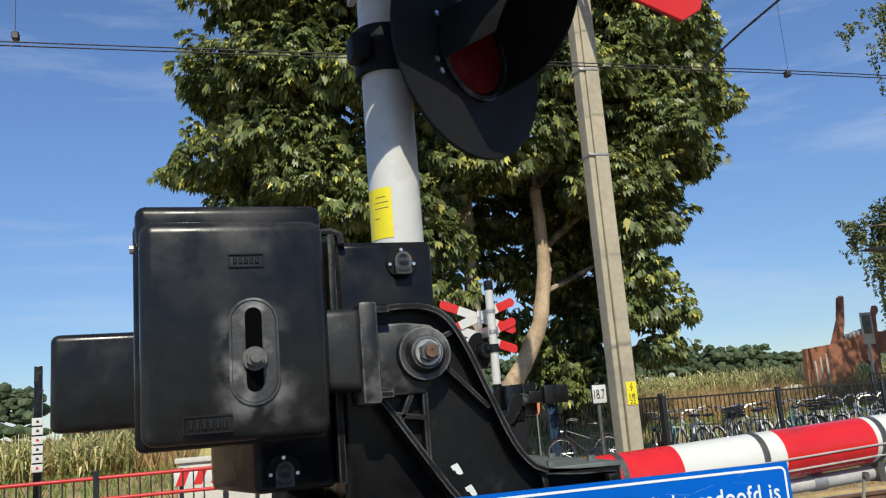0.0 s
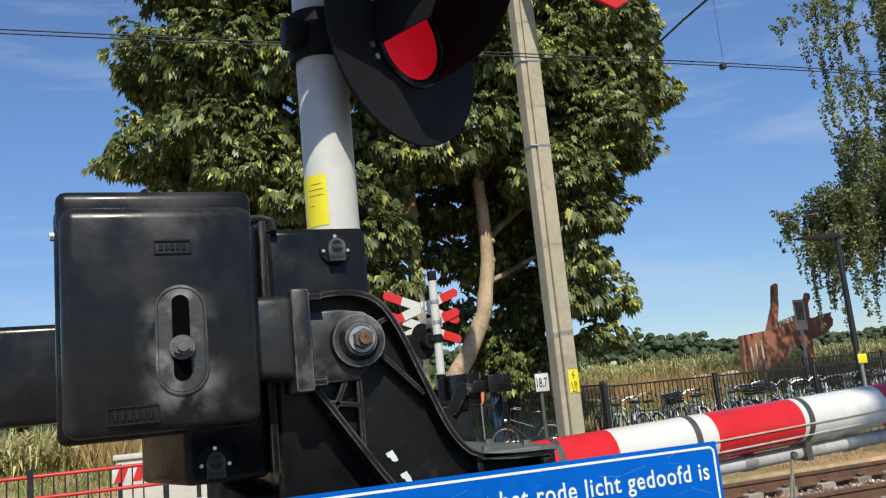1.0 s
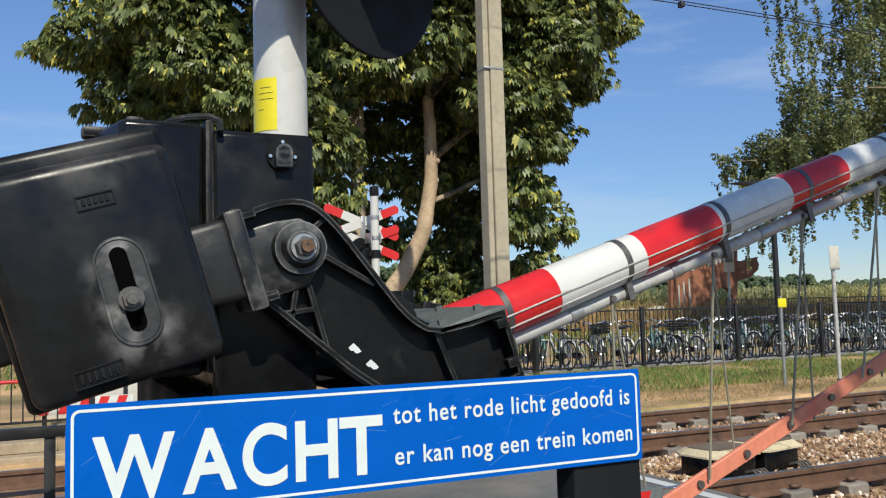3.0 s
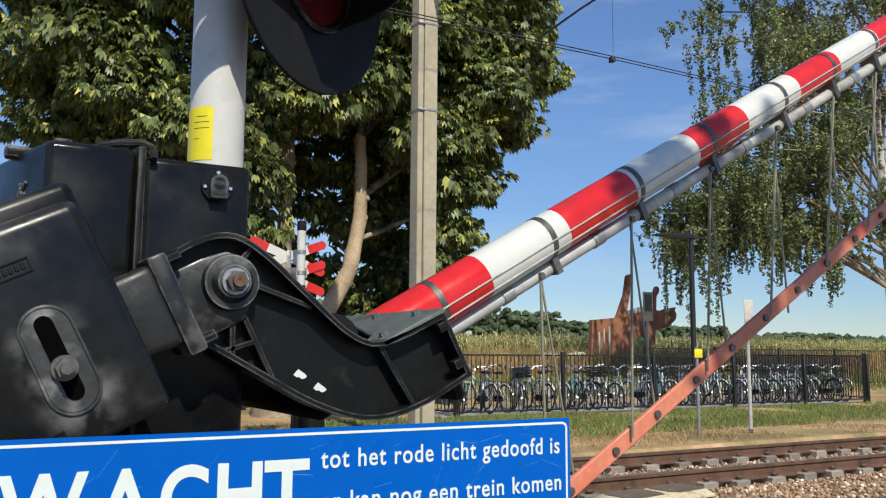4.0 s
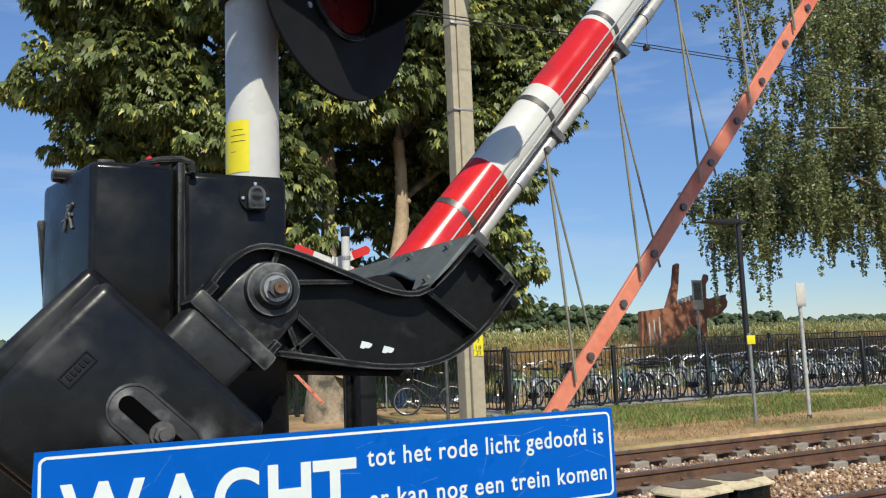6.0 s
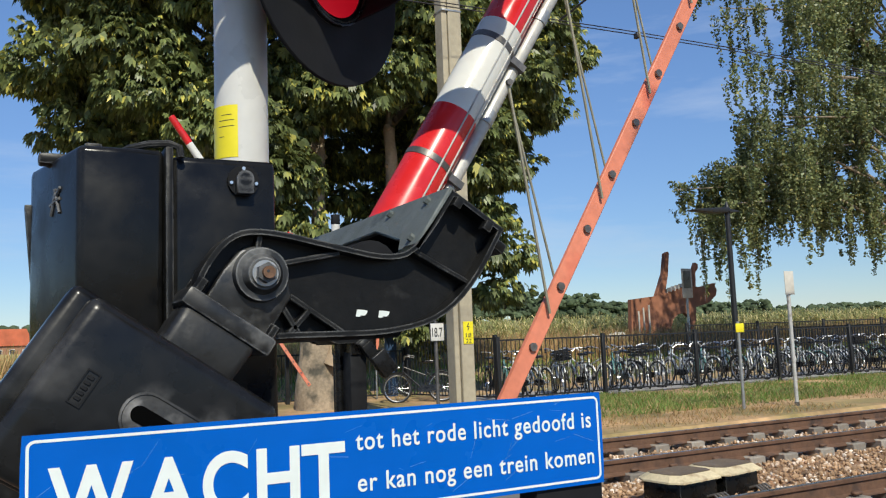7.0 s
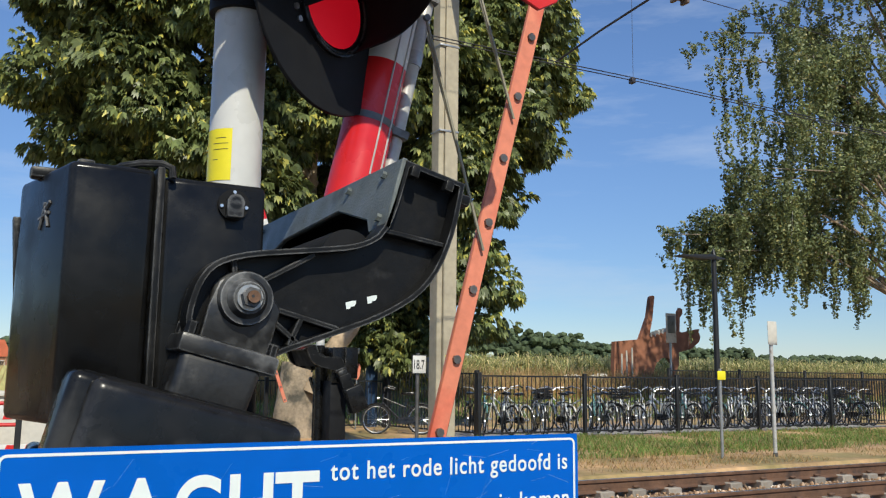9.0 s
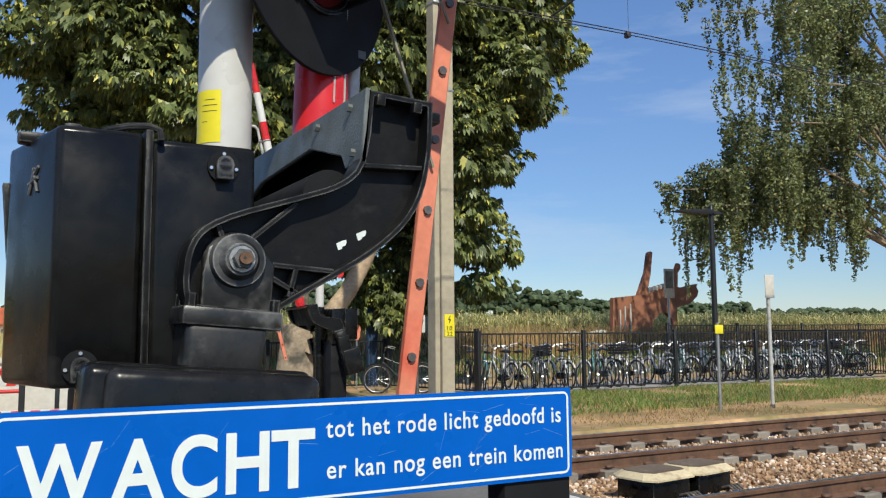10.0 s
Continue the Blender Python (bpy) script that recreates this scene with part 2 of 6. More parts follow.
M_BIRCHBARK = mat("birch_bark", (0.5, 0.47, 0.42), 0.85, vary=0.2, scale=3, bump=0.4, second=(0.06, 0.055, 0.05), second_at=(0.5, 0.6), second_scale=3)
M_FAR = mat("far_wood", (0.075, 0.1, 0.055), 0.95, vary=0.35, scale=0.35, per="island", per_amount=0.3, spec=0.1)
M_FENCE = mat("fence_black", (0.014, 0.014, 0.015), 0.45, vary=0.2, scale=10)
M_REDRAIL = mat("railing_red", (0.55, 0.03, 0.03), 0.45, vary=0.12, scale=6)
M_CREAM = mat("cream_slab", (0.55, 0.52, 0.45), 0.8, vary=0.12, scale=3)
M_ROOF = mat("roof_tile", (0.5, 0.13, 0.06), 0.8, vary=0.2, scale=2)
M_BRICK = mat("far_brick", (0.3, 0.16, 0.1), 0.9, vary=0.2, scale=2)
M_WIRE = mat("catenary_wire", (0.06, 0.055, 0.06), 0.5, 0.5, vary=0.1)
M_RUSTSTEEL = mat("portal_rusty_steel", (0.2, 0.15, 0.12), 0.65, 0.3, vary=0.3, scale=8, second=(0.12, 0.06, 0.04), second_scale=4)
M_TYRE = mat("tyre_rubber", (0.018, 0.018, 0.018), 0.8, vary=0.2)
M_BIKEBLACK = mat("bike_black", (0.014, 0.014, 0.016), 0.3, vary=0.15)
M_BIKESILVER = mat("bike_silver", (0.82, 0.82, 0.8), 0.4, 0.1, vary=0.08)
M_BIKETEAL = mat("bike_teal", (0.16, 0.34, 0.32), 0.35, vary=0.1)
M_CHROME = mat("chrome", (0.72, 0.72, 0.72), 0.34, 1.0, vary=0.05)
M_BLUEPOST = mat("post_navy", (0.02, 0.05, 0.11), 0.45, vary=0.1)
M_LID = mat("track_box_lid", (0.15, 0.11, 0.075), 0.8, vary=0.25, scale=8, bump=0.3, second=(0.3, 0.24, 0.15), second_at=(0.6, 0.75), second_scale=5)
M_LIDEDGE = mat("track_box_lid_rim", (0.62, 0.52, 0.33), 0.8, vary=0.2, scale=9, bump=0.2, second=(0.35, 0.25, 0.15), second_scale=6)
M_LENS_DARK = mat("lens_dark_red", (0.09, 0.005, 0.005), 0.25, vary=0.1)


def glow(name, color, strength):
    m = bpy.data.materials.new(name)
    m.use_nodes = True
    b = m.node_tree.nodes["Principled BSDF"]
    b.inputs["Base Color"].default_value = (*color, 1)
    b.inputs["Emission Color"].default_value = (*color, 1)
    b.inputs["Emission Strength"].default_value = strength
    return m


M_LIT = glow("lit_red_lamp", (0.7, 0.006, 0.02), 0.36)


# ---------------------------------------------------------------- mesh helpers
def finish(bm, name, material, smooth=40):
    bmesh.ops.recalc_face_normals(bm, faces=bm.faces)
    me = bpy.data.meshes.new(name)
    if smooth:
        limit = radians(smooth)
        for f in bm.faces:
            f.smooth = True
        for e in bm.edges:
            e.smooth = len(e.link_faces) == 2 and e.calc_face_angle(0) < limit
    bm.to_mesh(me)
    bm.free()
    me.materials.append(material)
    return me


def thing(name, at=(0, 0, 0), label="", category="", group="", kind=""):
    ob = new(name)
    ob.matrix_basis = pose(*at)
    ob.empty_display_size = 0.1
    return tagged(ob, label, category, group, kind)


def part(name, bm, material, parent, label="", smooth=40):
    """Links a bmesh (or a ready mesh) as one part under a thing or part, in its parent's space."""
    me = bm if isinstance(bm, bpy.types.Mesh) else finish(bm, name, material, smooth)
    ob = new(name, me)
    ob.parent = parent
    return tagged(ob, label)


def solo(name, bm, material, label, category, group="", kind="", smooth=40):
    me = bm if isinstance(bm, bpy.types.Mesh) else finish(bm, name, material, smooth)
    return tagged(new(name, me), label, category, group, kind)


def box(x0, x1, y0, y1, z0, z1, bevel=0.0, seg=2, bm=None):
    b = bmesh.new()
    bmesh.ops.create_cube(b, size=1)
    for v in b.verts:
        v.co = Vector((x0 if v.co.x < 0 else x1, y0 if v.co.y < 0 else y1, z0 if v.co.z < 0 else z1))
    if bevel:
        bmesh.ops.bevel(b, geom=b.edges[:], offset=bevel, segments=seg, affect="EDGES", profile=0.5)
    return join(bm, b)


def join(bm, b):
    if bm is None:
        return b
    me = bpy.data.meshes.new("joined")
    b.to_mesh(me)
    b.free()
    bm.from_mesh(me)
    bpy.data.meshes.remove(me)
    return bm


def turned(bm, m, verts=None):
    bmesh.ops.transform(bm, matrix=m, verts=verts or bm.verts[:])
    return bm


def rod(a, b, r0, r1=None, seg=12, bm=None):
    """A round bar from a to b."""
    a, b = Vector(a), Vector(b)
    r1 = r0 if r1 is None else r1
    k = bmesh.new()
    bmesh.ops.create_cone(k, cap_ends=True, segments=seg, radius1=r0, radius2=r1, depth=(b - a).length)
    turned(k, Matrix.Translation((a + b) / 2) @ (b - a).to_track_quat("Z", "Y").to_matrix().to_4x4())
    return join(bm, k)


def tube(points, r, seg=8, bm=None, closed=False):
    """A round tube through points."""
    k = bmesh.new()
    pts = [Vector(p) for p in points]
    n = len(pts)
    rs = r if isinstance(r, (list, tuple)) else [r] * n
    rings = []
    up = None
    for i, p in enumerate(pts):
        a = pts[(i - 1) % n] if closed or i else p
        b = pts[(i + 1) % n] if closed or i < n - 1 else p
        way = (b - a).normalized()
        if up is None:
            up = way.orthogonal().normalized()
        side = way.cross(up).normalized()
        up = side.cross(way).normalized()
        rings.append([k.verts.new(p + rs[i] * (math.cos(t) * up + math.sin(t) * side)) for t in (2 * math.pi * j / seg for j in range(seg))])
    for i in range(n if closed else n - 1):
        a, b = rings[i], rings[(i + 1) % n]
        for j in range(seg):
            k.faces.new((a[j], a[(j + 1) % seg], b[(j + 1) % seg], b[j]))
    if not closed:
        k.faces.new(rings[0][::-1]), k.faces.new(rings[-1])
    return join(bm, k)


def prism(outline, y0, y1, bevel=0.0, bm=None, axis="y", seg=2):
    """An outline in x and z drawn out along y (axis 'y'), or one in x and y drawn out along z."""
    k = bmesh.new()
    lift = (lambda p, d: (p[0], d, p[1])) if axis == "y" else (lambda p, d: (p[0], p[1], d))
    a = [k.verts.new(lift(p, y0)) for p in outline]
    b = [k.verts.new(lift(p, y1)) for p in outline]
    k.faces.new(a), k.faces.new(b[::-1])
    for i in range(len(a)):
        j = (i + 1) % len(a)
        k.faces.new((a[i], b[i], b[j], a[j]))
    bmesh.ops.recalc_face_normals(k, faces=k.faces)
    if bevel:
        bmesh.ops.bevel(k, geom=k.edges[:], offset=bevel, segments=seg, affect="EDGES", profile=0.5)
    return join(bm, k)


def inset(outline, d):
    """The outline moved inward by d, for outlines that run clockwise or not."""
    area = sum(a[0] * b[1] - b[0] * a[1] for a, b in zip(outline, outline[1:] + outline[:1]))
    s = 1 if area > 0 else -1
    out = []
    for i, p in enumerate(outline):
        a, b = Vector(outline[i - 1]), Vector(outline[(i + 1) % len(outline)])
        p = Vector(p)
        u, v = (p - a).normalized(), (b - p).normalized()
        m = Vector((-(u.y + v.y), u.x + v.x)).normalized() * s
        c = max(0.5, m.dot(Vector((-u.y, u.x)) * s))
        q = p + m * d / c
        out.append((q.x, q.y))
    return out


def rim(outline, d, y0, y1, bm=None):
    """A wall of thickness d that follows the outline."""
    inner = inset(outline, d)
    k = bmesh.new()
    rings = [[k.verts.new((p[0], y, p[1])) for p in o] for o, y in ((outline, y0), (outline, y1), (inner, y1), (inner, y0))]
    n = len(outline)
    for a, b in zip(rings, rings[1:] + rings[:1]):
        for i in range(n):
            j = (i + 1) % n
            k.faces.new((a[i], a[j], b[j], b[i]))
    bmesh.ops.recalc_face_normals(k, faces=k.faces)
    return join(bm, k)


def rounded(points, steps=3):
    """A closed outline with its corners cut smooth."""
    for _ in range(steps):
        out = []
        for a, b in zip(points, points[1:] + points[:1]):
            out += [(a[0] * 0.75 + b[0] * 0.25, a[1] * 0.75 + b[1] * 0.25), (a[0] * 0.25 + b[0] * 0.75, a[1] * 0.25 + b[1] * 0.75)]
        points = out
    return points


def leaves_mesh(name, faces_xyz, material):
    """One mesh out of an array of quads, n x 4 x 3."""
    me = bpy.data.meshes.new(name)
    q = np.asarray(faces_xyz, float)
    n = len(q)
    me.vertices.add(4 * n)
    me.vertices.foreach_set("co", q.reshape(-1))
    me.loops.add(4 * n)
    me.loops.foreach_set("vertex_index", np.arange(4 * n))
    me.polygons.add(n)
    me.polygons.foreach_set("loop_start", np.arange(0, 4 * n, 4))
    me.update(calc_edges=True)
    me.materials.append(material)
    return me


def text_mesh(name, body, size, material, width=None, depth=0.0006, bold=0.0, spread=1.0):
    """Lettering in Blender's own font, in the x-z plane facing -y; width: squeezed to that width."""
    cu = bpy.data.curves.new(name, "FONT")
    cu.body, cu.size, cu.extrude, cu.offset, cu.resolution_u = body, size, depth, bold, 10
    cu.space_character = spread
    ob = bpy.data.objects.new(name, cu)
    scene.collection.objects.link(ob)
    bpy.context.view_layer.update()
    me = bpy.data.meshes.new_from_object(ob.evaluated_get(bpy.context.evaluated_depsgraph_get()))
    bpy.data.objects.remove(ob)
    bpy.data.curves.remove(cu)
    xs = [v.co.x for v in me.vertices]
    k = width / (max(xs) - min(xs)) if width else 1
    me.transform(pose(0, 0, 0, 90) @ Matrix.Diagonal((k, 1, 1, 1)) @ Matrix.Translation((-min(xs), 0, 0)))
    me.materials.clear()
    me.materials.append(material)
    return me


rng = np.random.default_rng(7)


# ---------------------------------------------------------------- ground, road, track
def ground_height(x, y):
    """Flat by the track, rising a little towards the fields."""
    t = min(1, max(0, (y - 9) / 9))
    dip = 0.34 if -7.3 < y < 1.45 else 0.0
    return -0.16 - dip + 0.55 * t * t * (3 - 2 * t) + 0.02 * noise.noise((x * 0.4, y * 0.4, 0))


def ground():
    bm = bmesh.new()
    xs = [-1500, -500, -200, -90] + [-50 + 2.5 * i for i in range(49)] + [90, 130, 200, 500, 1500]
    ys = [-1500, -300, -60, -25, -15, -12, -10, -8.5, -7.5, -7.2, -5, -3, -1, 1.2, 1.5] + [3.0 + 1.5 * i for i in range(22)] + [45, 70, 110, 200, 500, 1500]
    grid = [[bm.verts.new((x, y, ground_height(x, y))) for x in xs] for y in ys]
    for r, s in zip(grid, grid[1:]):
        for i in range(len(xs) - 1):
            bm.faces.new((r[i], r[i + 1], s[i + 1], s[i]))
    solo("ground", bm, M_GROUND, "dry sandy soil and thin grass beside the track", "ground", kind="structure")


def road():
    bm = prism([(0.75, -40), (4.35, -40), (4.35, 40), (0.75, 40)], -0.3, -0.004, axis="z")
    solo("road", bm, M_ASPHALT, "grey asphalt road over the level crossing", "road", kind="structure")
    bm = prism([(-40, -30), (0.6, -30), (0.6, -6.3), (-40, -6.3)], -0.4, -0.01, axis="z")
    solo("pavement", bm, M_ASPHALT, "grey paved footway before the crossing", "pavement", kind="structure")
    for x in (0.78, 4.15):
        bm = prism([(x, -5.9), (x + 0.1, -5.9), (x + 0.1, 3), (x, 3)], -0.002, 0.0, axis="z")
        solo("road_line", bm, M_SIGNWHITE, "white painted edge line on the road", "marking", kind="structure")


RAIL_Y = (0.0, -1.505, -3.66, -5.165)
RAIL = [(-0.062, -0.16), (0.062, -0.16), (0.062, -0.148), (0.012, -0.125), (0.012, -0.045), (0.034, -0.034), (0.035, -0.006), (0.028, 0.0),
        (-0.028, 0.0), (-0.035, -0.006), (-0.034, -0.034), (-0.012, -0.045), (-0.012, -0.125), (-0.062, -0.148)]


def track():
    bed = bmesh.new()
    for i, (lo, hi) in enumerate(((-7.4, -2.6), (-2.6, 1.5))):
        prof = [(lo, -0.34), (lo + 0.35, -0.232), (hi - 0.35, -0.232), (hi, -0.34)]
        a, b = (4.35, 160), (-160, 0.75)
        for x0, x1 in (a, b):
            k = bmesh.new()
            u = [k.verts.new((x0, p[0], p[1])) for p in prof]
            v = [k.verts.new((x1, p[0], p[1])) for p in prof]
            for j in range(3):
                k.faces.new((u[j], u[j + 1], v[j + 1], v[j]))
            k.faces.new(u), k.faces.new(v)
            join(bed, k)
    solo("ballast_bed", bed, M_BED, "brown stone ballast bed under the tracks", "ballast", kind="structure")
    for y in RAIL_Y:
        rail = thing("rail", (0, y, 0), "rusty steel running rail with a bright worn head", "rail", "running rails")
        k = bmesh.new()
        u = [k.verts.new((-160, p[0], p[1])) for p in RAIL]
        v = [k.verts.new((160, p[0], p[1])) for p in RAIL]
        for i in range(len(RAIL)):
            j = (i + 1) % len(RAIL)
            k.faces.new((u[i], u[j], v[j], v[i]))
        part("rail_web", k, M_RUSTRAIL, rail, smooth=20)
        part("rail_head", prism([(-160, -0.022), (160, -0.022), (160, 0.022), (-160, 0.022)], 0.0005, 0.002, axis="z"), M_RAILTOP, rail, "bright polished running surface", 0)
    # sleepers with their blocks and fastenings
    block = finish(prism([(-0.125, -0.145), (0.125, -0.145), (0.105, 0.145), (-0.105, 0.145)], -0.42, -0.135, 0.015, axis="z", seg=1), "sleeper", M_SLEEPER)
    block.transform(Matrix.Diagonal((0.9, 1.1, 1, 1)))
    clip = finish(box(-0.05, 0.05, 0.055, 0.115, -0.122, -0.09, 0.012, 1), "rail_clip", M_RUSTRAIL)
    for y, z in ((0.0, 0), (-1.505, 0), (-3.66, 0), (-5.165, 0)):
        for i in range(62):
            x = 4.75 + 0.565 * i + 0.03 * math.sin(i * 2.1 + y)
            ob = tagged(new("sleeper_block", block), "weathered grey concrete sleeper block under a rail", "sleeper", "sleepers")
            ob.matrix_basis = pose(x, y + 0.0, z + 0.008 * math.sin(i * 1.7), 0, 0, 1.5 * math.sin(i * 3.3))
            for s in (0, 180):
                c = part("rail_clip", clip, None, ob)
                c.matrix_basis = pose(0, 0, 0, 0, 0, s)


def stones():
    """Loose ballast: many broken stones in one mesh."""
    bm = bmesh.new()
    bmesh.ops.create_icosphere(bm, subdivisions=1, radius=1)
    base = np.array([v.co[:] for v in bm.verts])
    tri = np.array([[v.index for v in f.verts] for f in bm.faces])
    bm.free()
    n = 42000
    x = 4.4 + 22 * rng.random(n) ** 1.7
    y = rng.uniform(-7.2, 1.5, n)
    gap = np.min(np.abs(y[:, None] - np.array(RAIL_Y)), 1)
    keep = gap > 0.09
    x, y = x[keep], y[keep]
    n = len(x)
    size = rng.uniform(0.012, 0.03, (n, 1, 1)) * rng.uniform(0.6, 1.25, (n, 1, 3))
    jit = base[None] * (1 + rng.uniform(-0.3, 0.25, (n, len(base), 1)))
    co = jit * size
    a = rng.uniform(0, 6.28, n)
    c, s = np.cos(a)[:, None], np.sin(a)[:, None]
    co = np.stack([co[..., 0] * c - co[..., 1] * s, co[..., 0] * s + co[..., 1] * c, co[..., 2]], -1)
    z = -0.228 + rng.uniform(0, 0.03, n) - np.where(y < -6.9, 0.05, 0) - np.where(y > 1.2, 0.06, 0)
    co += np.stack([x, y, z], -1)[:, None]
    me = bpy.data.meshes.new("ballast_stones")
    me.from_pydata(co.reshape(-1, 3).tolist(), [], (tri[None] + (np.arange(n) * len(base))[:, None, None]).reshape(-1, 3).tolist())
    me.materials.append(M_BALLAST)
    solo("ballast_stones", me, None, "loose broken brown and grey ballast stones", "ballast", kind="stuff")


def track_boxes():
    for i, (x, y, a) in enumerate(((5.5, -2.68, 8), (6.1, -2.6, 10))):
        t = thing("track_connection_box", (x, y, -0.27), "low dark cable box with a tan lid lying in the ballast", "box", "track boxes")
        t.matrix_basis = pose(x, y, -0.27, 0, 0, a)
        part("body", box(-0.25, 0.25, -0.21, 0.21, 0, 0.25, 0.015), M_BLACK, t)
        lid = bmesh.new()
        lo = [(-0.32, -0.15), (-0.25, -0.26), (0.25, -0.26), (0.32, -0.15), (0.32, 0.15), (0.25, 0.26), (-0.25, 0.26), (-0.32, 0.15)]
        u = [lid.verts.new((p[0], p[1], 0.25)) for p in lo]
        m = [lid.verts.new((p[0], p[1], 0.265)) for p in lo]
        w = [lid.verts.new((p[0] * 0.8, p[1] * 0.72, 0.315)) for p in lo]
        lid.faces.new(u)
        for a0, b0 in ((u, m), (m, w)):
            for j in range(8):
                q = (j + 1) % 8
                lid.faces.new((a0[j], a0[q], b0[q], b0[j]))
        lid_ob = part("lid", lid, M_LIDEDGE, t, "tan concrete lid with bevelled edges", 0)
        # top face in a darker brown than the rim
        top = prism([(p[0] * 0.795, p[1] * 0.715) for p in lo], 0.316, 0.32, axis="z")
        part("lid_top", top, M_LID, lid_ob, "brown top of the lid, darker than its rim", 0)
        for j in range(4):
            x0 = 0.1 + 0.05 * j
            part("cable", tube([(x0, -0.2, 0.1), (x0 + 0.03, -0.26, 0.12), (x0 + 0.07, -0.33, 0.05), (x0 + 0.12, -0.5, 0.005)], 0.011, 6), M_DARKSTEEL, t)


def grass(name, n, xr, yr, h, material, label, lean=0.4, wide=0.012, patch=0.0, power=1.0):
    x = xr[0] + (xr[1] - xr[0]) * rng.random(n) ** power
    y = rng.uniform(*yr, n)
    if patch:
        v = np.array([noise.noise((a * 0.45, b * 0.45, 3.0)) for a, b in zip(x, y)])
        keep = v > patch + rng.uniform(-0.25, 0.25, n)
        x, y = x[keep], y[keep]
        n = len(x)
    keep = ~((x > 0.5) & (x < 4.5))
    x, y = x[keep], y[keep]
    n = len(x)
    z = np.array([ground_height(a, b) for a, b in zip(x, y)]) - 0.02
    a, f = rng.uniform(0, 6.28, n), rng.uniform(0, 6.28, n)
    hh = h * rng.uniform(0.45, 1.15, n)
    w = wide * rng.uniform(0.7, 1.4, n)
    p = np.stack([x, y, z], -1)
    side = np.stack([np.cos(a), np.sin(a), 0 * a], -1) * w[:, None]
    top = p + np.stack([np.cos(f) * lean * hh, np.sin(f) * lean * hh, hh], -1) * rng.uniform(0.6, 1, n)[:, None]
    q = np.stack([p - side, p + side, top + side * 0.25, top - side * 0.25], 1)
    solo(name, leaves_mesh(name, q, material), None, label, "grass", kind="stuff")


def maize():
    """A field edge of single plants, with the closed canopy behind."""
    n = 7600
    x = rng.uniform(-45, 95, n)
    y = 27 + 9 * rng.random(n) ** 1.5 - np.where(x < 6, 11, 0)
    keep = (x < -1) | (x > 9)
    x, y = x[keep], y[keep]
    n = len(x)
    quads = []
    z0 = np.array([ground_height(a, b) for a, b in zip(x, y)])
    h = rng.uniform(1.5, 1.95, n) - np.where(x < 6, 0.75, 0)
    for k in range(9):
        a = rng.uniform(0, 6.28, n)
        f = rng.uniform(0.35, 1.0, n) * h
        ln = rng.uniform(0.3, 0.55, n)
        w = rng.uniform(0.022, 0.04, n)
        b = np.stack([x, y, z0 + f - 0.1], -1)
        o = np.stack([np.cos(a), np.sin(a), 0 * a], -1)
        s = np.stack([-np.sin(a), np.cos(a), 0 * a], -1) * w[:, None]
        m = b + o * (ln * 0.55)[:, None] + np.stack([0 * a, 0 * a, ln * 0.35], -1)
        e = b + o * ln[:, None] + np.stack([0 * a, 0 * a, ln * rng.uniform(-0.5, 0.2, n)], -1)
        quads += [np.stack([b - s * 0.5, b + s * 0.5, m + s, m - s], 1), np.stack([m - s, m + s, e + s * 0.1, e - s * 0.1], 1)]
    for a in (0.0, 1.57):
        s = np.array([math.cos(a), math.sin(a), 0]) * 0.014
        b, e = np.stack([x, y, z0 - 0.05], -1), np.stack([x + rng.normal(0, 0.05, n), y, z0 + h + 0.15], -1)
        quads.append(np.stack([b - s, b + s, e + s * 0.5, e - s * 0.5], 1))
    solo("maize_plants", leaves_mesh("maize_plants", np.concatenate(quads), M_CORN), None, "ripening yellow-green maize plants at the field's edge", "maize", kind="stuff")
    bm = bmesh.new()
    for x0, x1, y0, top in ((-160, 5, 25, 0.95), (8, 260, 35.5, 1.62)):
        xs = [x0 + (x1 - x0) * i / 50 for i in range(51)]
        ys = [y0, y0 + 4, y0 + 14, y0 + 40, y0 + 110]
        g = [[bm.verts.new((a, b, ground_height(a, b) + top + 0.12 * noise.noise((a * 0.3, b * 0.3, 5)))) for a in xs] for b in ys]
        foot = [bm.verts.new((a, y0, 0)) for a in xs]
        for r, s in zip([foot] + g, g):
            for i in range(50):
                bm.faces.new((r[i], r[i + 1], s[i + 1], s[i]))
    solo("maize_field", bm, M_CORNTOP, "wide field of ripening maize", "field", kind="stuff")


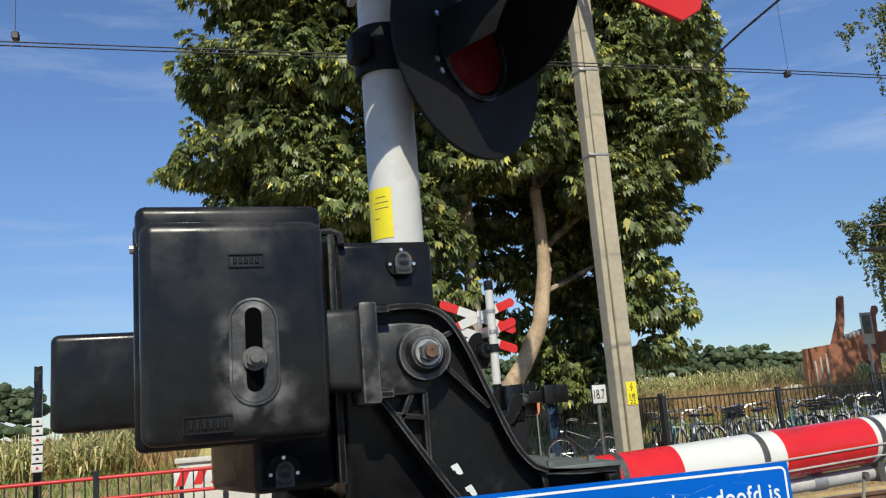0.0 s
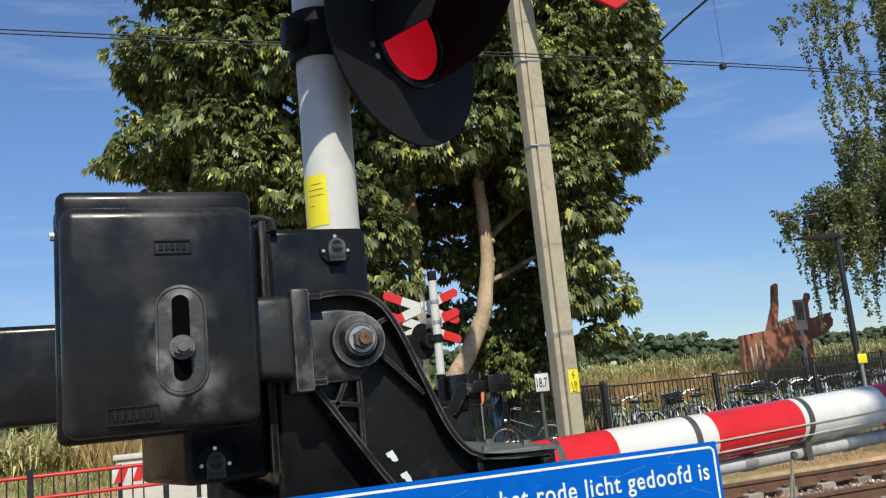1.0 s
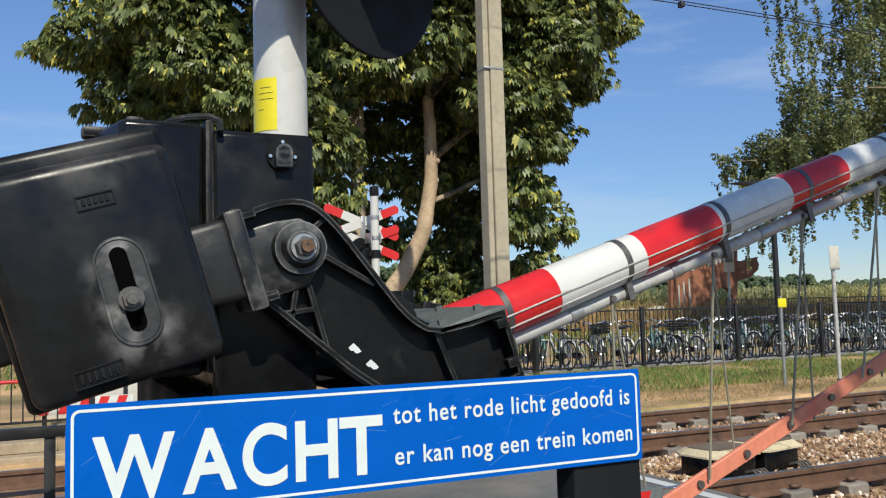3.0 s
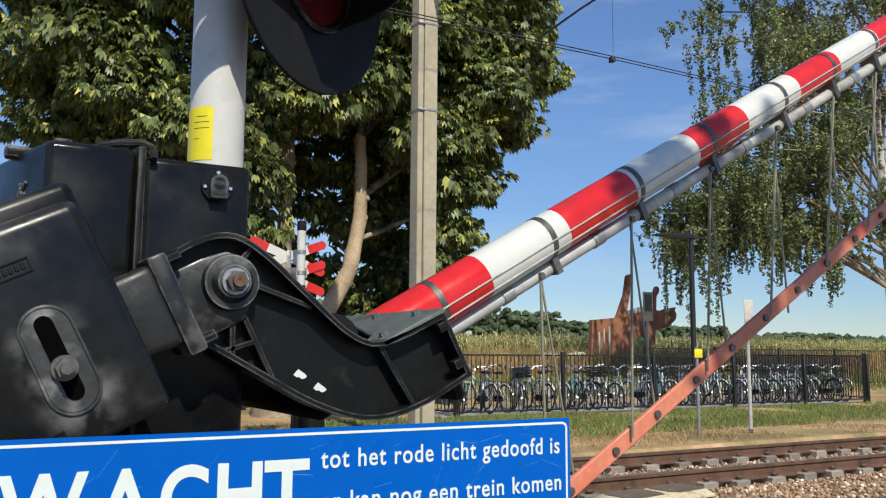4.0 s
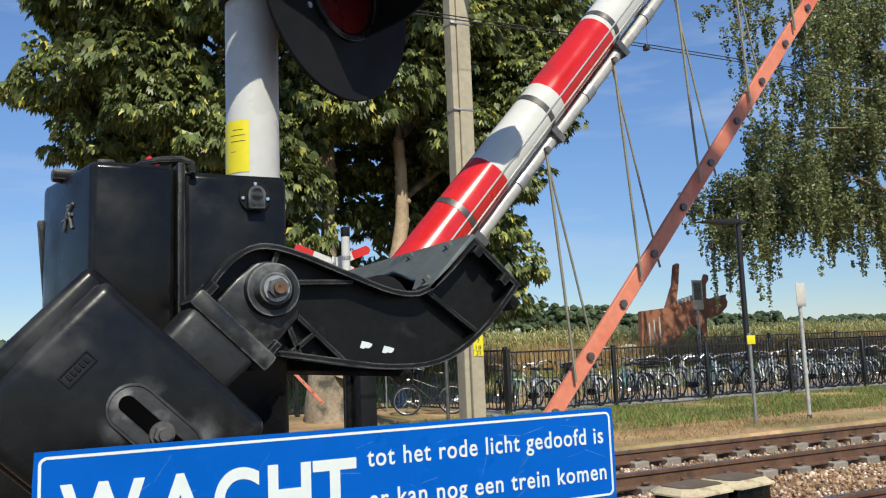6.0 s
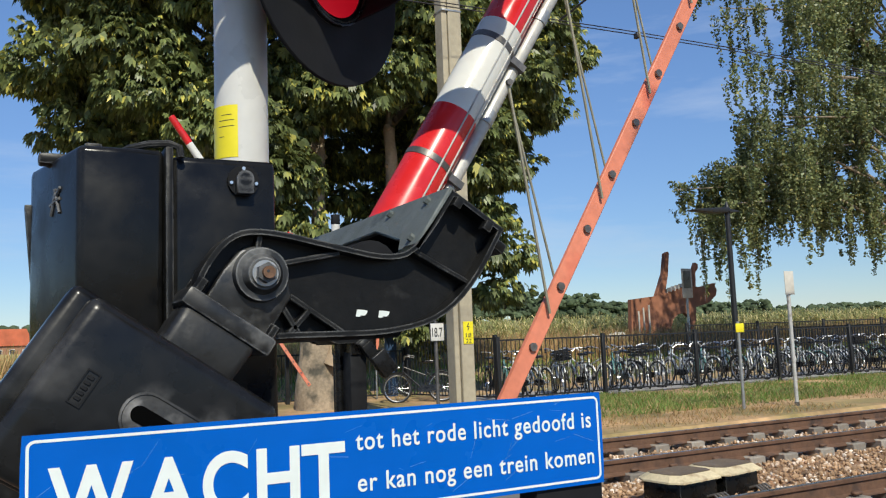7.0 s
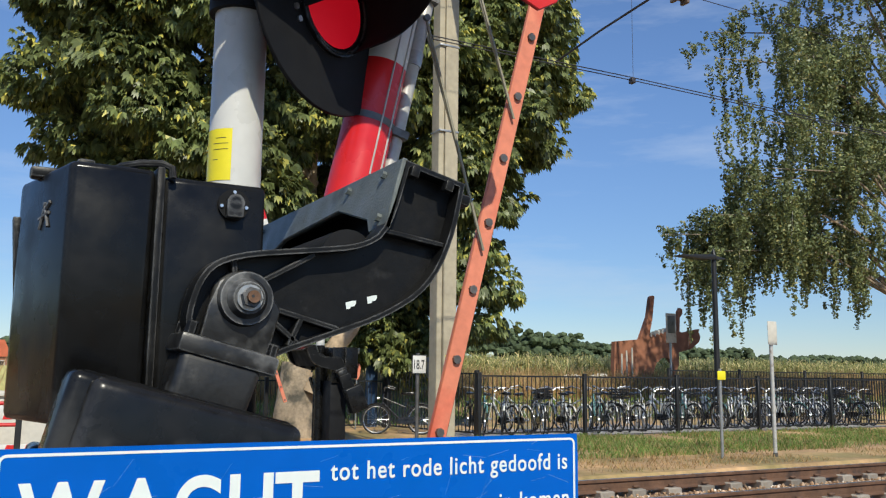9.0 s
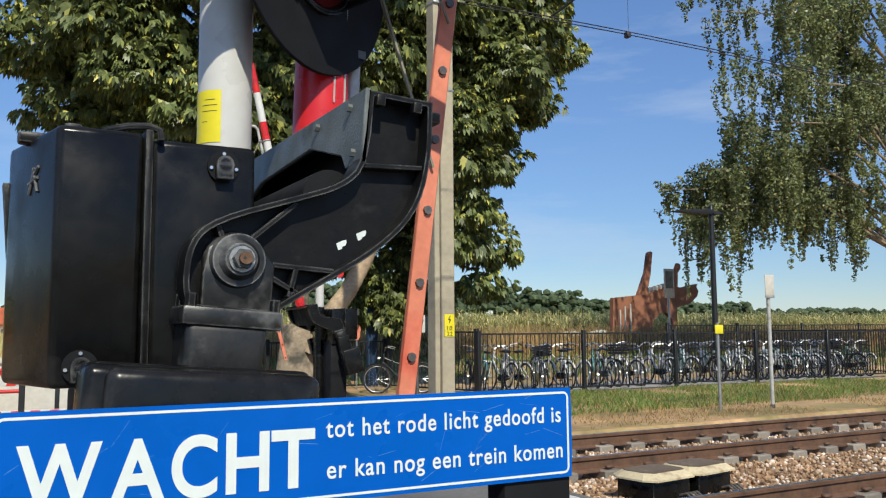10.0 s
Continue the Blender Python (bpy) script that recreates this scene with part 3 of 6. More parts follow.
def far_woods():
    """Rounded crowns in rows along the horizon, one mesh."""
    bm = bmesh.new()
    bmesh.ops.create_icosphere(bm, subdivisions=1, radius=1)
    base = np.array([v.co[:] for v in bm.verts])
    tri = np.array([[v.index for v in f.verts] for f in bm.faces])
    bm.free()
    rows = []
    for x0, x1, y, top, step in ((45, 120, 150, 12.6, 3.2), (110, 190, 165, 10.6, 3.2), (170, 330, 200, 9.6, 4.2), (260, 620, 300, 9.0, 6), (-80, -22, 150, 12, 3.4), (-22, 70, 190, 8.5, 4),
                                 (-400, -80, 260, 13, 6)):
        x = x0
        while x < x1:
            hump = top * (0.86 + 0.14 * noise.noise((x * 0.02, y, 0)) + 0.1 * noise.noise((x * 0.11, y, 4)))
            for level in (0.12, 0.36, 0.58, 0.76, 0.9):
                r = step * random.uniform(0.22, 0.45)
                rows.append((x + random.uniform(-1, 1), y + random.uniform(-4, 4) - 4 * (1 - level), hump * level * random.uniform(0.88, 1.08), r * (1.2 - 0.4 * level), r * (1.2 - 0.4 * level) * random.uniform(0.5, 0.95)))
            x += step * 0.07
    quads, faces = [], []
    for i, (x, y, z, r, rz) in enumerate(rows):
        s = 1 + 0.4 * np.array([noise.noise(Vector(v) * 3.1 + Vector((i * 3.1, 0, 0))) for v in base])
        quads.append(base * s[:, None] * np.array([r, r, rz]) + np.array([x, y, z]))
        faces.append(tri + i * len(base))
    me = bpy.data.meshes.new("far_woods")
    me.from_pydata(np.concatenate(quads).tolist(), [], np.concatenate(faces).tolist())
    me.materials.append(M_FAR)
    solo("far_woods", me, None, "dark green woods along the horizon", "trees", kind="stuff")


# ---------------------------------------------------------------- trees
def limb(points, r0, r1, bm, seg=9):
    pts = []
    for a, b in zip(points, points[1:]):
        a, b = Vector(a), Vector(b)
        for i in range(4):
            p = a.lerp(b, i / 4)
            pts.append(p + 0.04 * Vector((noise.noise(p * 1.3), noise.noise(p * 1.3 + Vector((9, 0, 0))), 0)))
    pts.append(Vector(points[-1]))
    n = len(pts) - 1
    return tube(pts, [(r0 + (r1 - r0) * (i / n)) * (1 + 0.12 * noise.noise(p * 3)) for i, p in enumerate(pts)], seg, bm)


def chestnut():
    tree = thing("chestnut_tree", (6.6, 10, -0.15), "large horse chestnut in full yellow-green leaf with two bare pruned stems", "tree")
    o = Vector((6.6, 10, -0.15))

    def rel(*pts):
        return [Vector(p) - o for p in pts]

    flare = limb(rel((6.5, 10, -0.3), (6.5, 10, 0.7), (6.52, 10, 1.5)), 0.58, 0.36, None, 16)
    for v in flare.verts:
        v.co += 0.07 * Vector((noise.noise(v.co * 3), noise.noise(v.co * 3 + Vector((5, 0, 0))), 0))
    part("stump", flare, M_BARK, tree, "broad knotted foot of the trunk")
    part("trunk", limb(rel((6.5, 10, 1.2), (6.6, 10, 3.4), (6.68, 10.1, 6.0), (6.85, 10.2, 9.5), (6.6, 10.5, 12.5)), 0.2, 0.09, None, 12), M_BARK, tree)
    part("trunk", limb(rel((6.72, 9.6, 0.8), (7.1, 9.5, 1.75), (7.5, 9.45, 2.25), (8.0, 9.4, 3.2), (8.2, 9.4, 4.3), (8.22, 9.4, 5.1), (8.18, 9.4, 6.3)), 0.24, 0.13, None, 14), M_SUNLITBARK, tree,
         "pruned second stem in sunlit-toned bark that leans outwards")
    part("upper_stem", limb(rel((8.2, 9.45, 6.2), (8.3, 9.5, 7.4), (8.75, 9.7, 8.6), (9.2, 10.2, 11)), 0.085, 0.05, None, 8), M_BARK, tree, "thin dark stem above the pruning cut")
    for kx, kz, kr in ((8.12, 6.3, 0.1), (8.34, 4.85, 0.07), (8.28, 4.4, 0.08), (7.86, 2.95, 0.08), (8.06, 5.4, 0.05)):
        bm = bmesh.new()
        bmesh.ops.create_icosphere(bm, subdivisions=2, radius=kr)
        for v in bm.verts:
            v.co = v.co * (1 + 0.4 * noise.noise(v.co * 14 + Vector((kx * 5, kz * 5, 0)))) + Vector((kx, 9.33, kz)) - o
        part("knot", bm, M_SUNLITBARK, tree, "rough knot left by pruning")
    for end, a, r in (((2.2, 9.6, 9.2), (6.8, 10.1, 5.6), 0.13), ((3.6, 10.4, 11.5), (6.9, 10.2, 7.5), 0.12), ((11.8, 9.8, 9.4), (8.5, 9.9, 6.6), 0.12), ((12, 10.3, 6.6), (8.42, 9.9, 5), 0.1),
                      ((5, 10.2, 7), (6.7, 10, 4.6), 0.09), ((10.5, 10.5, 12.4), (9, 10, 9), 0.1), ((2.8, 10.2, 7.2), (6.62, 10, 4.4), 0.08), ((11.2, 9.7, 4.2), (8.3, 9.9, 3.9), 0.07)):
        mid = [(a[i] + end[i]) / 2 + (0.5 if i == 2 else 0) for i in range(3)]
        part("limb", limb(rel(a, mid, end), r, 0.025, None, 7), M_BARK, tree)
    # boughs of foliage: along the outline of the crown and within it
    lobes = []
    edge = ((1.1, 7.2, 1.2), (1.4, 8.9, 1.35), (2.0, 10.9, 1.3), (2.9, 12.6, 1.6), (4.9, 13.9, 1.7), (7.2, 14.6, 1.7), (9.6, 13.9, 1.8), (11.7, 12.4, 1.6), (12.9, 10.6, 1.45),
            (13.2, 8.9, 1.2), (12.4, 7.3, 1.1), (11.4, 5.8, 0.95), (11.05, 4.5, 0.85), (11.0, 3.3, 0.72), (10.95, 2.4, 0.62), (1.9, 6.0, 1.1), (3.3, 5.2, 1.1), (4.5, 4.2, 1.0), (5.3, 3.1, 0.9))
    for x, z, r in edge:
        lobes.append((x, 10 + random.uniform(-0.8, 0.8), z, r))
        lobes.append((x + (6.8 - x) * 0.22, 10 + random.uniform(1, 2.4), z + (8.5 - z) * 0.15, r))
        lobes.append((x + (6.8 - x) * 0.22, 10 - random.uniform(1, 2.2), z + (8.5 - z) * 0.15, r))
    for i in range(34):
        a, d = i * 2.399, math.sqrt((i + 0.5) / 34)
        x, z = 6.9 + 5.0 * d * math.cos(a), 9.4 + 4.0 * d * math.sin(a)
        lobes.append((x, 10 + random.choice((-1, 1)) * random.uniform(1.6, 3.2) * (1.05 - 0.5 * d), z, random.uniform(0.9, 1.4)))
    for x, z, r in ((9.8, 5.4, 0.9), (10.6, 6.6, 1.0), (9.9, 4.2, 0.7), (10.7, 3.3, 0.7), (6.0, 5.9, 0.8), (7.6, 7.6, 1.0), (5.6, 5.0, 0.8), (9.0, 6.8, 0.8), (7.7, 4.9, 0.55), (5.9, 3.9, 0.9), (7.2, 3.4, 0.9), (8.6, 3.2, 0.9), (9.7, 2.9, 0.8), (8.9, 4.6, 0.9), (7.4, 5.9, 0.9), (10.5, 2.3, 0.7), (6.4, 2.8, 0.8), (9.3, 5.8, 0.9), (6.3, 7.4, 1.0), (10.1, 2.0, 0.7), (9.6, 1.6, 0.7), (9.1, 2.3, 0.7), (10.5, 2.7, 0.7), (8.6, 1.8, 0.6), (10.0, 1.1, 0.5)):
        lobes.append((x, 11.3 + random.uniform(-0.4, 0.9), z, r))
    quads = []
    for x, y, z, r in lobes:
        n = int(600 * r * r)
        d = rng.normal(size=(n, 3))
        d /= np.linalg.norm(d, axis=1)[:, None]
        d[:, 2] = np.where(d[:, 2] < -0.3, d[:, 2] * 0.5, d[:, 2])
        bump = np.array([noise.noise(Vector(v) * 2.2 + Vector((x, y, z))) for v in d])
        rad = r * (0.93 + 0.6 * bump) * (1 - 0.4 * rng.random(n) ** 2)
        p = np.array([x, y, z]) + d * rad[:, None] * np.array([1.12, 1.0, 0.85])
        # leaves left out where they would hide the two stems from the camera
        bare = (p[:, 1] < 9.9) & (p[:, 2] < 6.4) & ((np.abs(p[:, 0] - 6.45) < 0.32) | (np.abs(p[:, 0] - 7.98) < 0.42))
        p, d, n = p[~bare], d[~bare], int((~bare).sum())
        # a hand of five drooping leaflets
        out = d + rng.normal(0, 0.55, (n, 3))
        out[:, 2] -= 0.55
        out /= np.linalg.norm(out, axis=1)[:, None]
        nrm = d * 0.6 + np.array([0, -0.15, 0.5]) + rng.normal(0, 0.5, (n, 3))
        side = np.cross(nrm, out)
        side /= np.linalg.norm(side, axis=1)[:, None]
        size = rng.uniform(0.13, 0.24, n)[:, None]
        for k in (-1.15, -0.55, 0.0, 0.55, 1.15):
            way = out * math.cos(k) + side * math.sin(k)
            crs = side * math.cos(k) - out * math.sin(k)
            droop = np.array([0, 0, -1.0]) * size * 0.4
            ln = size * (1.0 - 0.18 * abs(k))
            quads.append(np.stack([p, p + way * ln * 0.62 + crs * size * 0.22, p + way * ln + droop, p + way * ln * 0.62 - crs * size * 0.22], 1))
    q = np.concatenate(quads) - np.array(o[:])
    part("crown", leaves_mesh("crown", q, M_LEAF), None, tree, "dense yellow-green palmate leaves in uneven boughs")


def roadside_tree():
    """Unseen tree added behind the camera; its lobes sit up-sun to shade the boom."""
    tree = thing("roadside_tree", (4.75, -10.6, -0.16), "unseen tree added behind the camera to shade the boom", "tree")
    o = np.array((4.75, -10.6, -0.16))
    part("trunk", limb([(0, 0, -0.1), (-0.1, 0, 1.6), (-0.5, 0.05, 3.2), (-1.2, 0, 4.4)], 0.13, 0.06, None, 10), M_BARK, tree)
    quads = []
    for x, z, r, away in ((2.2, 1.68, 0.36, 3.9), (2.72, 1.52, 0.42, 4.2), (3.2, 1.55, 0.42, 3.8), (2.62, 1.0, 0.4, 4.0), (3.2, 0.9, 0.5, 4.3), (3.75, 1.25, 0.5, 4.0), (4.1, 0.9, 0.5, 4.4),
                          (3.55, 0.4, 0.55, 3.9), (2.9, 0.5, 0.42, 4.1)):
        c = np.array((x - away * SUN_WAY.x / SUN_WAY.y, -6.53 - away, z - away * SUN_WAY.z / SUN_WAY.y)) - o
        part("limb", limb([(-0.9, 0, 3.9), tuple((c + np.array((-0.9, 0, 4.1))) / 2), tuple(c)], 0.035, 0.01, None, 5), M_BARK, tree)
        n = int(900 * r * r)
        d = rng.normal(size=(n, 3))
        d /= np.linalg.norm(d, axis=1)[:, None]
        p = c + d * (r * (1 - 0.5 * rng.random(n)))[:, None]
        a = rng.normal(size=(n, 3))
        a /= np.linalg.norm(a, axis=1)[:, None]
        b = np.cross(a, rng.normal(size=(n, 3)))
        b /= np.linalg.norm(b, axis=1)[:, None]
        k = rng.uniform(0.07, 0.12, n)[:, None]
        quads.append(np.stack([p - a * k, p + b * k * 0.65, p + a * k, p - b * k * 0.65], 1))
    part("crown", leaves_mesh("crown", np.concatenate(quads), M_LEAF), None, tree, "dense low boughs of green leaves")


def birch():
    o = Vector((32.6, 12, -0.6))
    tree = thing("weeping_birch", o[:], "tall weeping birch with long hanging leafy twigs", "tree")
    part("trunk", limb([(0, 0, -0.2), (0.1, 0, 5), (-0.2, 0.1, 11), (0.2, 0, 17), (0.1, 0, 21)], 0.3, 0.06, None, 10), M_BIRCHBARK, tree, "white birch bark with dark marks")
    quads = []
    tips = []
    boughs = []
    for bx, bz in ((-12.4, 6.0), (-11.9, 5.4), (-11.3, 5.9), (-10.6, 5.3), (-11.6, 6.6), (-10.0, 5.8), (-12.0, 6.2), (-11.0, 6.3), (-11.2, 8.0), (-10.6, 9.6), (-9.6, 8.3), (-9.6, 11.6), (-8.8, 6.6), (-9.2, 14.2), (-8.3, 16.8), (-7.2, 19.0), (-8.0, 10.0), (-7.6, 12.8), (-7.0, 7.6),
                   (-6.6, 15.4), (-6.4, 9.4), (-5.4, 6.4), (-5.8, 12.0), (-4.8, 17.8), (-4.6, 14.4), (-4.2, 8.8), (-3.6, 11.2), (-2.4, 6.8), (-2.6, 16.4), (-1.8, 13.4), (-1.6, 9.6), (0.6, 8.0), (0.8, 12.0), (1.2, 16.0),
                   (-3.4, 20.2), (-10.2, 12.6), (-9.9, 7.0), (-7.9, 5.6), (-6.1, 18.0), (2.6, 7.0), (3.2, 10.4), (4.6, 13.8)):
        boughs.append((bx, random.uniform(-2.2, 1.6), bz + 0.5, max(4.5, bz - random.uniform(0.3, 2.2))))
    for bx, by, bz, b0 in boughs:
        a = Vector((0, 0, b0))
        mid = Vector((bx * 0.5, by * 0.5, max(bz, b0) + 0.6))
        e = Vector((bx, by, bz))
        part("limb", limb([a, mid, e], 0.07, 0.012, None, 6), M_BARK, tree)
        for j in range(8):
            t = random.uniform(0.3, 1.02) if j < 4 else random.uniform(0.72, 1.04)
            c = (a.lerp(mid, t * 2) if t < 0.5 else mid.lerp(e, t * 2 - 1)) + Vector((random.gauss(0, 0.3), random.gauss(0, 0.7), random.gauss(0.1, 0.25)))
            long = random.choice((0.6, 0.9, 1.3, 1.8, 2.6))
            for i in range(7):
                p = c + Vector((random.gauss(0, 0.32), random.gauss(0, 0.3), random.gauss(0, 0.2)))
                tips.append((p, long * random.uniform(0.3, 1.15)))
    for p, ln in tips:
        n = int(ln * 60) + 14
        t = rng.random(n) ** 1.3
        ph = random.uniform(0, 6.28)
        sway = 0.1 * np.sin(t * 3 + ph)
        c = np.array(p[:]) + np.stack([sway + rng.normal(0, 0.02, n) + rng.normal(0, 0.16, n) * (1 - t) ** 2, 0.15 * np.cos(t * 2 + ph) + rng.normal(0, 0.05, n), 0.15 - ln * t], -1)
        a = rng.normal(size=(n, 3))
        a /= np.linalg.norm(a, axis=1)[:, None]
        b = np.cross(a, rng.normal(size=(n, 3)))
        b /= np.linalg.norm(b, axis=1)[:, None]
        s = rng.uniform(0.045, 0.08, n)[:, None]
        quads.append(np.stack([c - a * s, c + b * s * 0.6, c + a * s, c - b * s * 0.6], 1))
    part("crown", leaves_mesh("crown", np.concatenate(quads), M_BIRCH), None, tree, "curtains of small grey-green leaves")
    for p, ln in tips[::24]:
        part("twig", tube([p + Vector((0, 0, 0.15)), p + Vector((0.08, 0, -ln * 0.5)), p + Vector((0.02, 0.05, -ln))], [0.008, 0.005, 0.003], 3), M_BIRCHBARK, tree)


# ---------------------------------------------------------------- crossing furniture
def cross_sign(parent, center, half=0.70, wide=0.145, tilt=21.0, red=0.33, gap=0.33, flip=1):
    """The two stacked saltires of a double-track crossing; each arm is a bent-edged board with red ends."""
    for k in (0, 1):
        for s in (1, -1):
            arm = part("cross_arm", box(-half + red, half - red, -0.006, 0.006, -wide / 2, wide / 2, 0.002, 1), M_SIGNWHITE, parent, "crossing sign arm, white with red ends")
            arm.matrix_basis = pose(center[0], center[1] + flip * (0.022 if s < 0 else 0), center[2] + gap * k, 0, -s * tilt, 0)
            for e in (-1, 1):
                tip = [(e * (half - red), -wide / 2), (e * (half - 0.04), -wide / 2), (e * half, -wide / 2 + 0.05), (e * half, wide / 2 - 0.05), (e * (half - 0.04), wide / 2), (e * (half - red), wide / 2)]
                part("red_end", prism(tip, -0.006, 0.006, 0.002, seg=1), M_SIGNRED, arm, "red end of the cross arm", 0)
            for bx in (-0.07, 0.07):
                part("bolt", rod((bx, -0.02, 0), (bx, 0.0, 0), 0.012, seg=8), M_STEEL, arm)


def lamp_unit(parent, at, face):
    """Round black target board with a hooded red lamp; face: degrees by which its front turns from -y towards +x."""
    unit = part("lamp_board", prism(rounded([(0.292 * math.cos(a), 0.292 * math.sin(a)) for a in (2 * math.pi * i / 24 for i in range(24))], 1), -0.006, 0.006, 0.002, seg=1),
                M_MATT, parent, "round matt-black target board")
    unit.matrix_basis = pose(*at, 0, 0, face)
    body = rod((0, 0.03, 0), (0, 0.15, 0), 0.132, 0.115, 28)
    part("lamp_body", body, M_BLACK, unit)
    # hood: a tapering scoop, open below
    hood = bmesh.new()
    rings = []
    for i in range(9):
        t = i / 8
        ring = []
        for j in range(25):
            a = radians(-56 + 258 * j / 24)
            fall = 0.5 - 0.5 * math.sin(a)
            reach = 0.32 * (1 - 0.66 * fall ** 1.1)
            r = 0.135 - 0.004 * t
            ring.append(hood.verts.new((r * math.cos(a), -0.006 - t * reach, r * math.sin(a) + 0.012 * t)))
        rings.append(ring)
    for a, b in zip(rings, rings[1:]):
        for j in range(24):
            hood.faces.new((a[j], a[j + 1], b[j + 1], b[j]))
    ob = part("hood", hood, M_HOODIN, unit, "long black sun hood over the lamp")
    sol = ob.modifiers.new("thick", "SOLIDIFY")
    sol.thickness = 0.004
    part("lens_ring", rim([(0.135 * math.cos(2 * math.pi * i / 32), 0.135 * math.sin(2 * math.pi * i / 32)) for i in range(32)], 0.012, -0.022, -0.004), M_BLACK, unit)
    for a in (200, 212, -20, 20, 150):
        x, z = 0.152 * math.cos(radians(a)), 0.152 * math.sin(radians(a))
        part("screw", rod((x, -0.012, z), (x, -0.004, z), 0.008, seg=8), M_CHROME, unit)
    return unit


def barrier_post():
    """The near half barrier's fixed part: post, drive housing, crosses and lamp."""
    t = thing("barrier_machine", (0, 0, 0), "black half-barrier drive housing on a white crossing post", "barrier machine")
    px, py, pr = 0.604, -6.58, 0.067
    part("post", rod((px, py, 1.62), (px, py, 3.2), pr, seg=40), M_WHITE, t, "white painted steel post")
    part("lower_post", rod((px, py, 0.0), (px, py, 1.65), 0.07, seg=24), M_BLACK, t, "black lower part of the post")
    part("post_collar", rod((px, py, 1.63), (px, py, 1.7), 0.074, seg=40), M_CAST, t)
    part("post_cap", box(px - 0.06, px + 0.06, py - 0.06, py + 0.06, 3.2, 3.36, 0.01), M_MATT, t)
    # sticker that follows the round of the post
    bm = bmesh.new()
    for z0, z1, a0, a1, dr in ((1.756, 1.888, 22, 98, 0.0012),):
        cols = [[bm.verts.new((px - (pr + dr) * math.sin(radians(a0 + (a1 - a0) * i / 12)), py - (pr + dr) * math.cos(radians(a0 + (a1 - a0) * i / 12)), z)) for z in (z0, z1)] for i in range(13)]
        for a, b in zip(cols, cols[1:]):
            bm.faces.new((a[0], b[0], b[1], a[1]))
    st = part("sticker", bm, M_YELLOW, t, "bright yellow notice sticker")
    for z, a0, a1 in ((1.863, 35, 60), (1.849, 30, 66), (1.834, 30, 66), (1.808, 52, 66)):
        bm = bmesh.new()
        cols = [[bm.verts.new((px - (pr + 0.0017) * math.sin(radians(a0 + (a1 - a0) * i / 6)), py - (pr + 0.0017) * math.cos(radians(a0 + (a1 - a0) * i / 6)), zz)) for zz in (z, z + 0.0016)] for i in range(7)]
        for a, b in zip(cols, cols[1:]):
            bm.faces.new((a[0], b[0], b[1], a[1]))
        part("print_line", bm, M_INK, st)
    # drive housing
    cover = prism([(0.335, -7.055), (0.185, -7.055), (0.117, -6.78), (0.135, -6.15), (0.335, -6.15)], 1.19, 1.668, 0.013, axis="z", seg=3)
    for v in cover.verts:
        if v.co.z < 1.35 and v.co.y < -6.9:
            v.co.y += 0.02 * (1.35 - v.co.z) / 0.16
    cov = part("cover", cover, M_BLACK, t, "glossy black cast cover with a chamfered end")
    part("seam_flange", prism([(0.336, -7.062), (0.336, -6.14), (0.351, -6.14), (0.351, -7.062)], 1.195, 1.673, 0.004, axis="z"), M_CAST, t, "raised seam between cover and housing")
    part("housing", prism([(0.553, -7.045), (0.35, -7.045), (0.35, -6.16), (0.553, -6.16)], 1.12, 1.66, 0.014, axis="z", seg=3), M_BLACK, t)
    part("housing_foot", box(0.29, 0.56, -6.99, -6.2, 0.0, 1.16, 0.02), M_MATT, t)
    part("foot_flange", box(0.24, 0.72, -7.03, -6.16, -0.03, 0.025, 0.008), M_CAST, t)
    # latch strap over the seam and the hinge lugs on top
    part("latch", tube([(0.255, -6.95, 1.668), (0.28, -7.0, 1.678), (0.31, -7.035, 1.68), (0.345, -7.052, 1.68), (0.362, -7.058, 1.672), (0.364, -7.06, 1.652)], 0.0075, 8), M_CAST, t)
    part("lug", box(0.2, 0.235, -6.98, -6.93, 1.66, 1.69, 0.008), M_CAST, t)
    part("lug", box(0.125, 0.2, -6.9, -6.86, 1.66, 1.682, 0.006), M_CAST, t)
    part("crank_lever", prism([(0.118, 1.44), (0.135, 1.44), (0.122, 1.6), (0.105, 1.6)], -6.76, -6.72, 0.003), M_CAST, t)

    def lock(x, z, y):
        k = part("lock", rod((x, y - 0.004, z), (x, y + 0.004, z), 0.031, seg=24), M_MATT, t, "round lock plate with a hood")
        hood = rod((x, y - 0.022, z + 0.002), (x, y, z + 0.002), 0.017, seg=16)
        box(x - 0.017, x + 0.017, y - 0.022, y, z - 0.028, z + 0.002, 0.002, 1, hood)
        part("lock_hood", hood, M_BLACK, k)
        for a in (90, 190, -10):
            part("screw", rod((x + 0.025 * math.cos(radians(a)), y - 0.008, z + 0.025 * math.sin(radians(a))), (x + 0.025 * math.cos(radians(a)), y, z + 0.025 * math.sin(radians(a))), 0.0035, seg=8), M_CHROME, k)
    lock(0.486, 1.615, -7.047)
    lock(0.236, 1.228, -7.04)
    # cast maker's mark as plain strokes on the chamfer
    for a, b in (((-0.012, -0.02), (0.004, 0.028)), ((0.014, -0.02), (0.0, 0.028)), ((-0.014, 0.0), (0.014, 0.008)), ((0.0, 0.01), (0.016, 0.028))):
        c, w = Vector((0.1535, -6.93, 1.575)), Vector((0.236, -0.972, 0)) * 1.9
        p = [c + w * u + Vector((0, 0, v)) for u, v in (a, b)]
        part("cast_mark", rod(p[0], p[1], 0.0035, seg=6), M_SCUFF, cov)
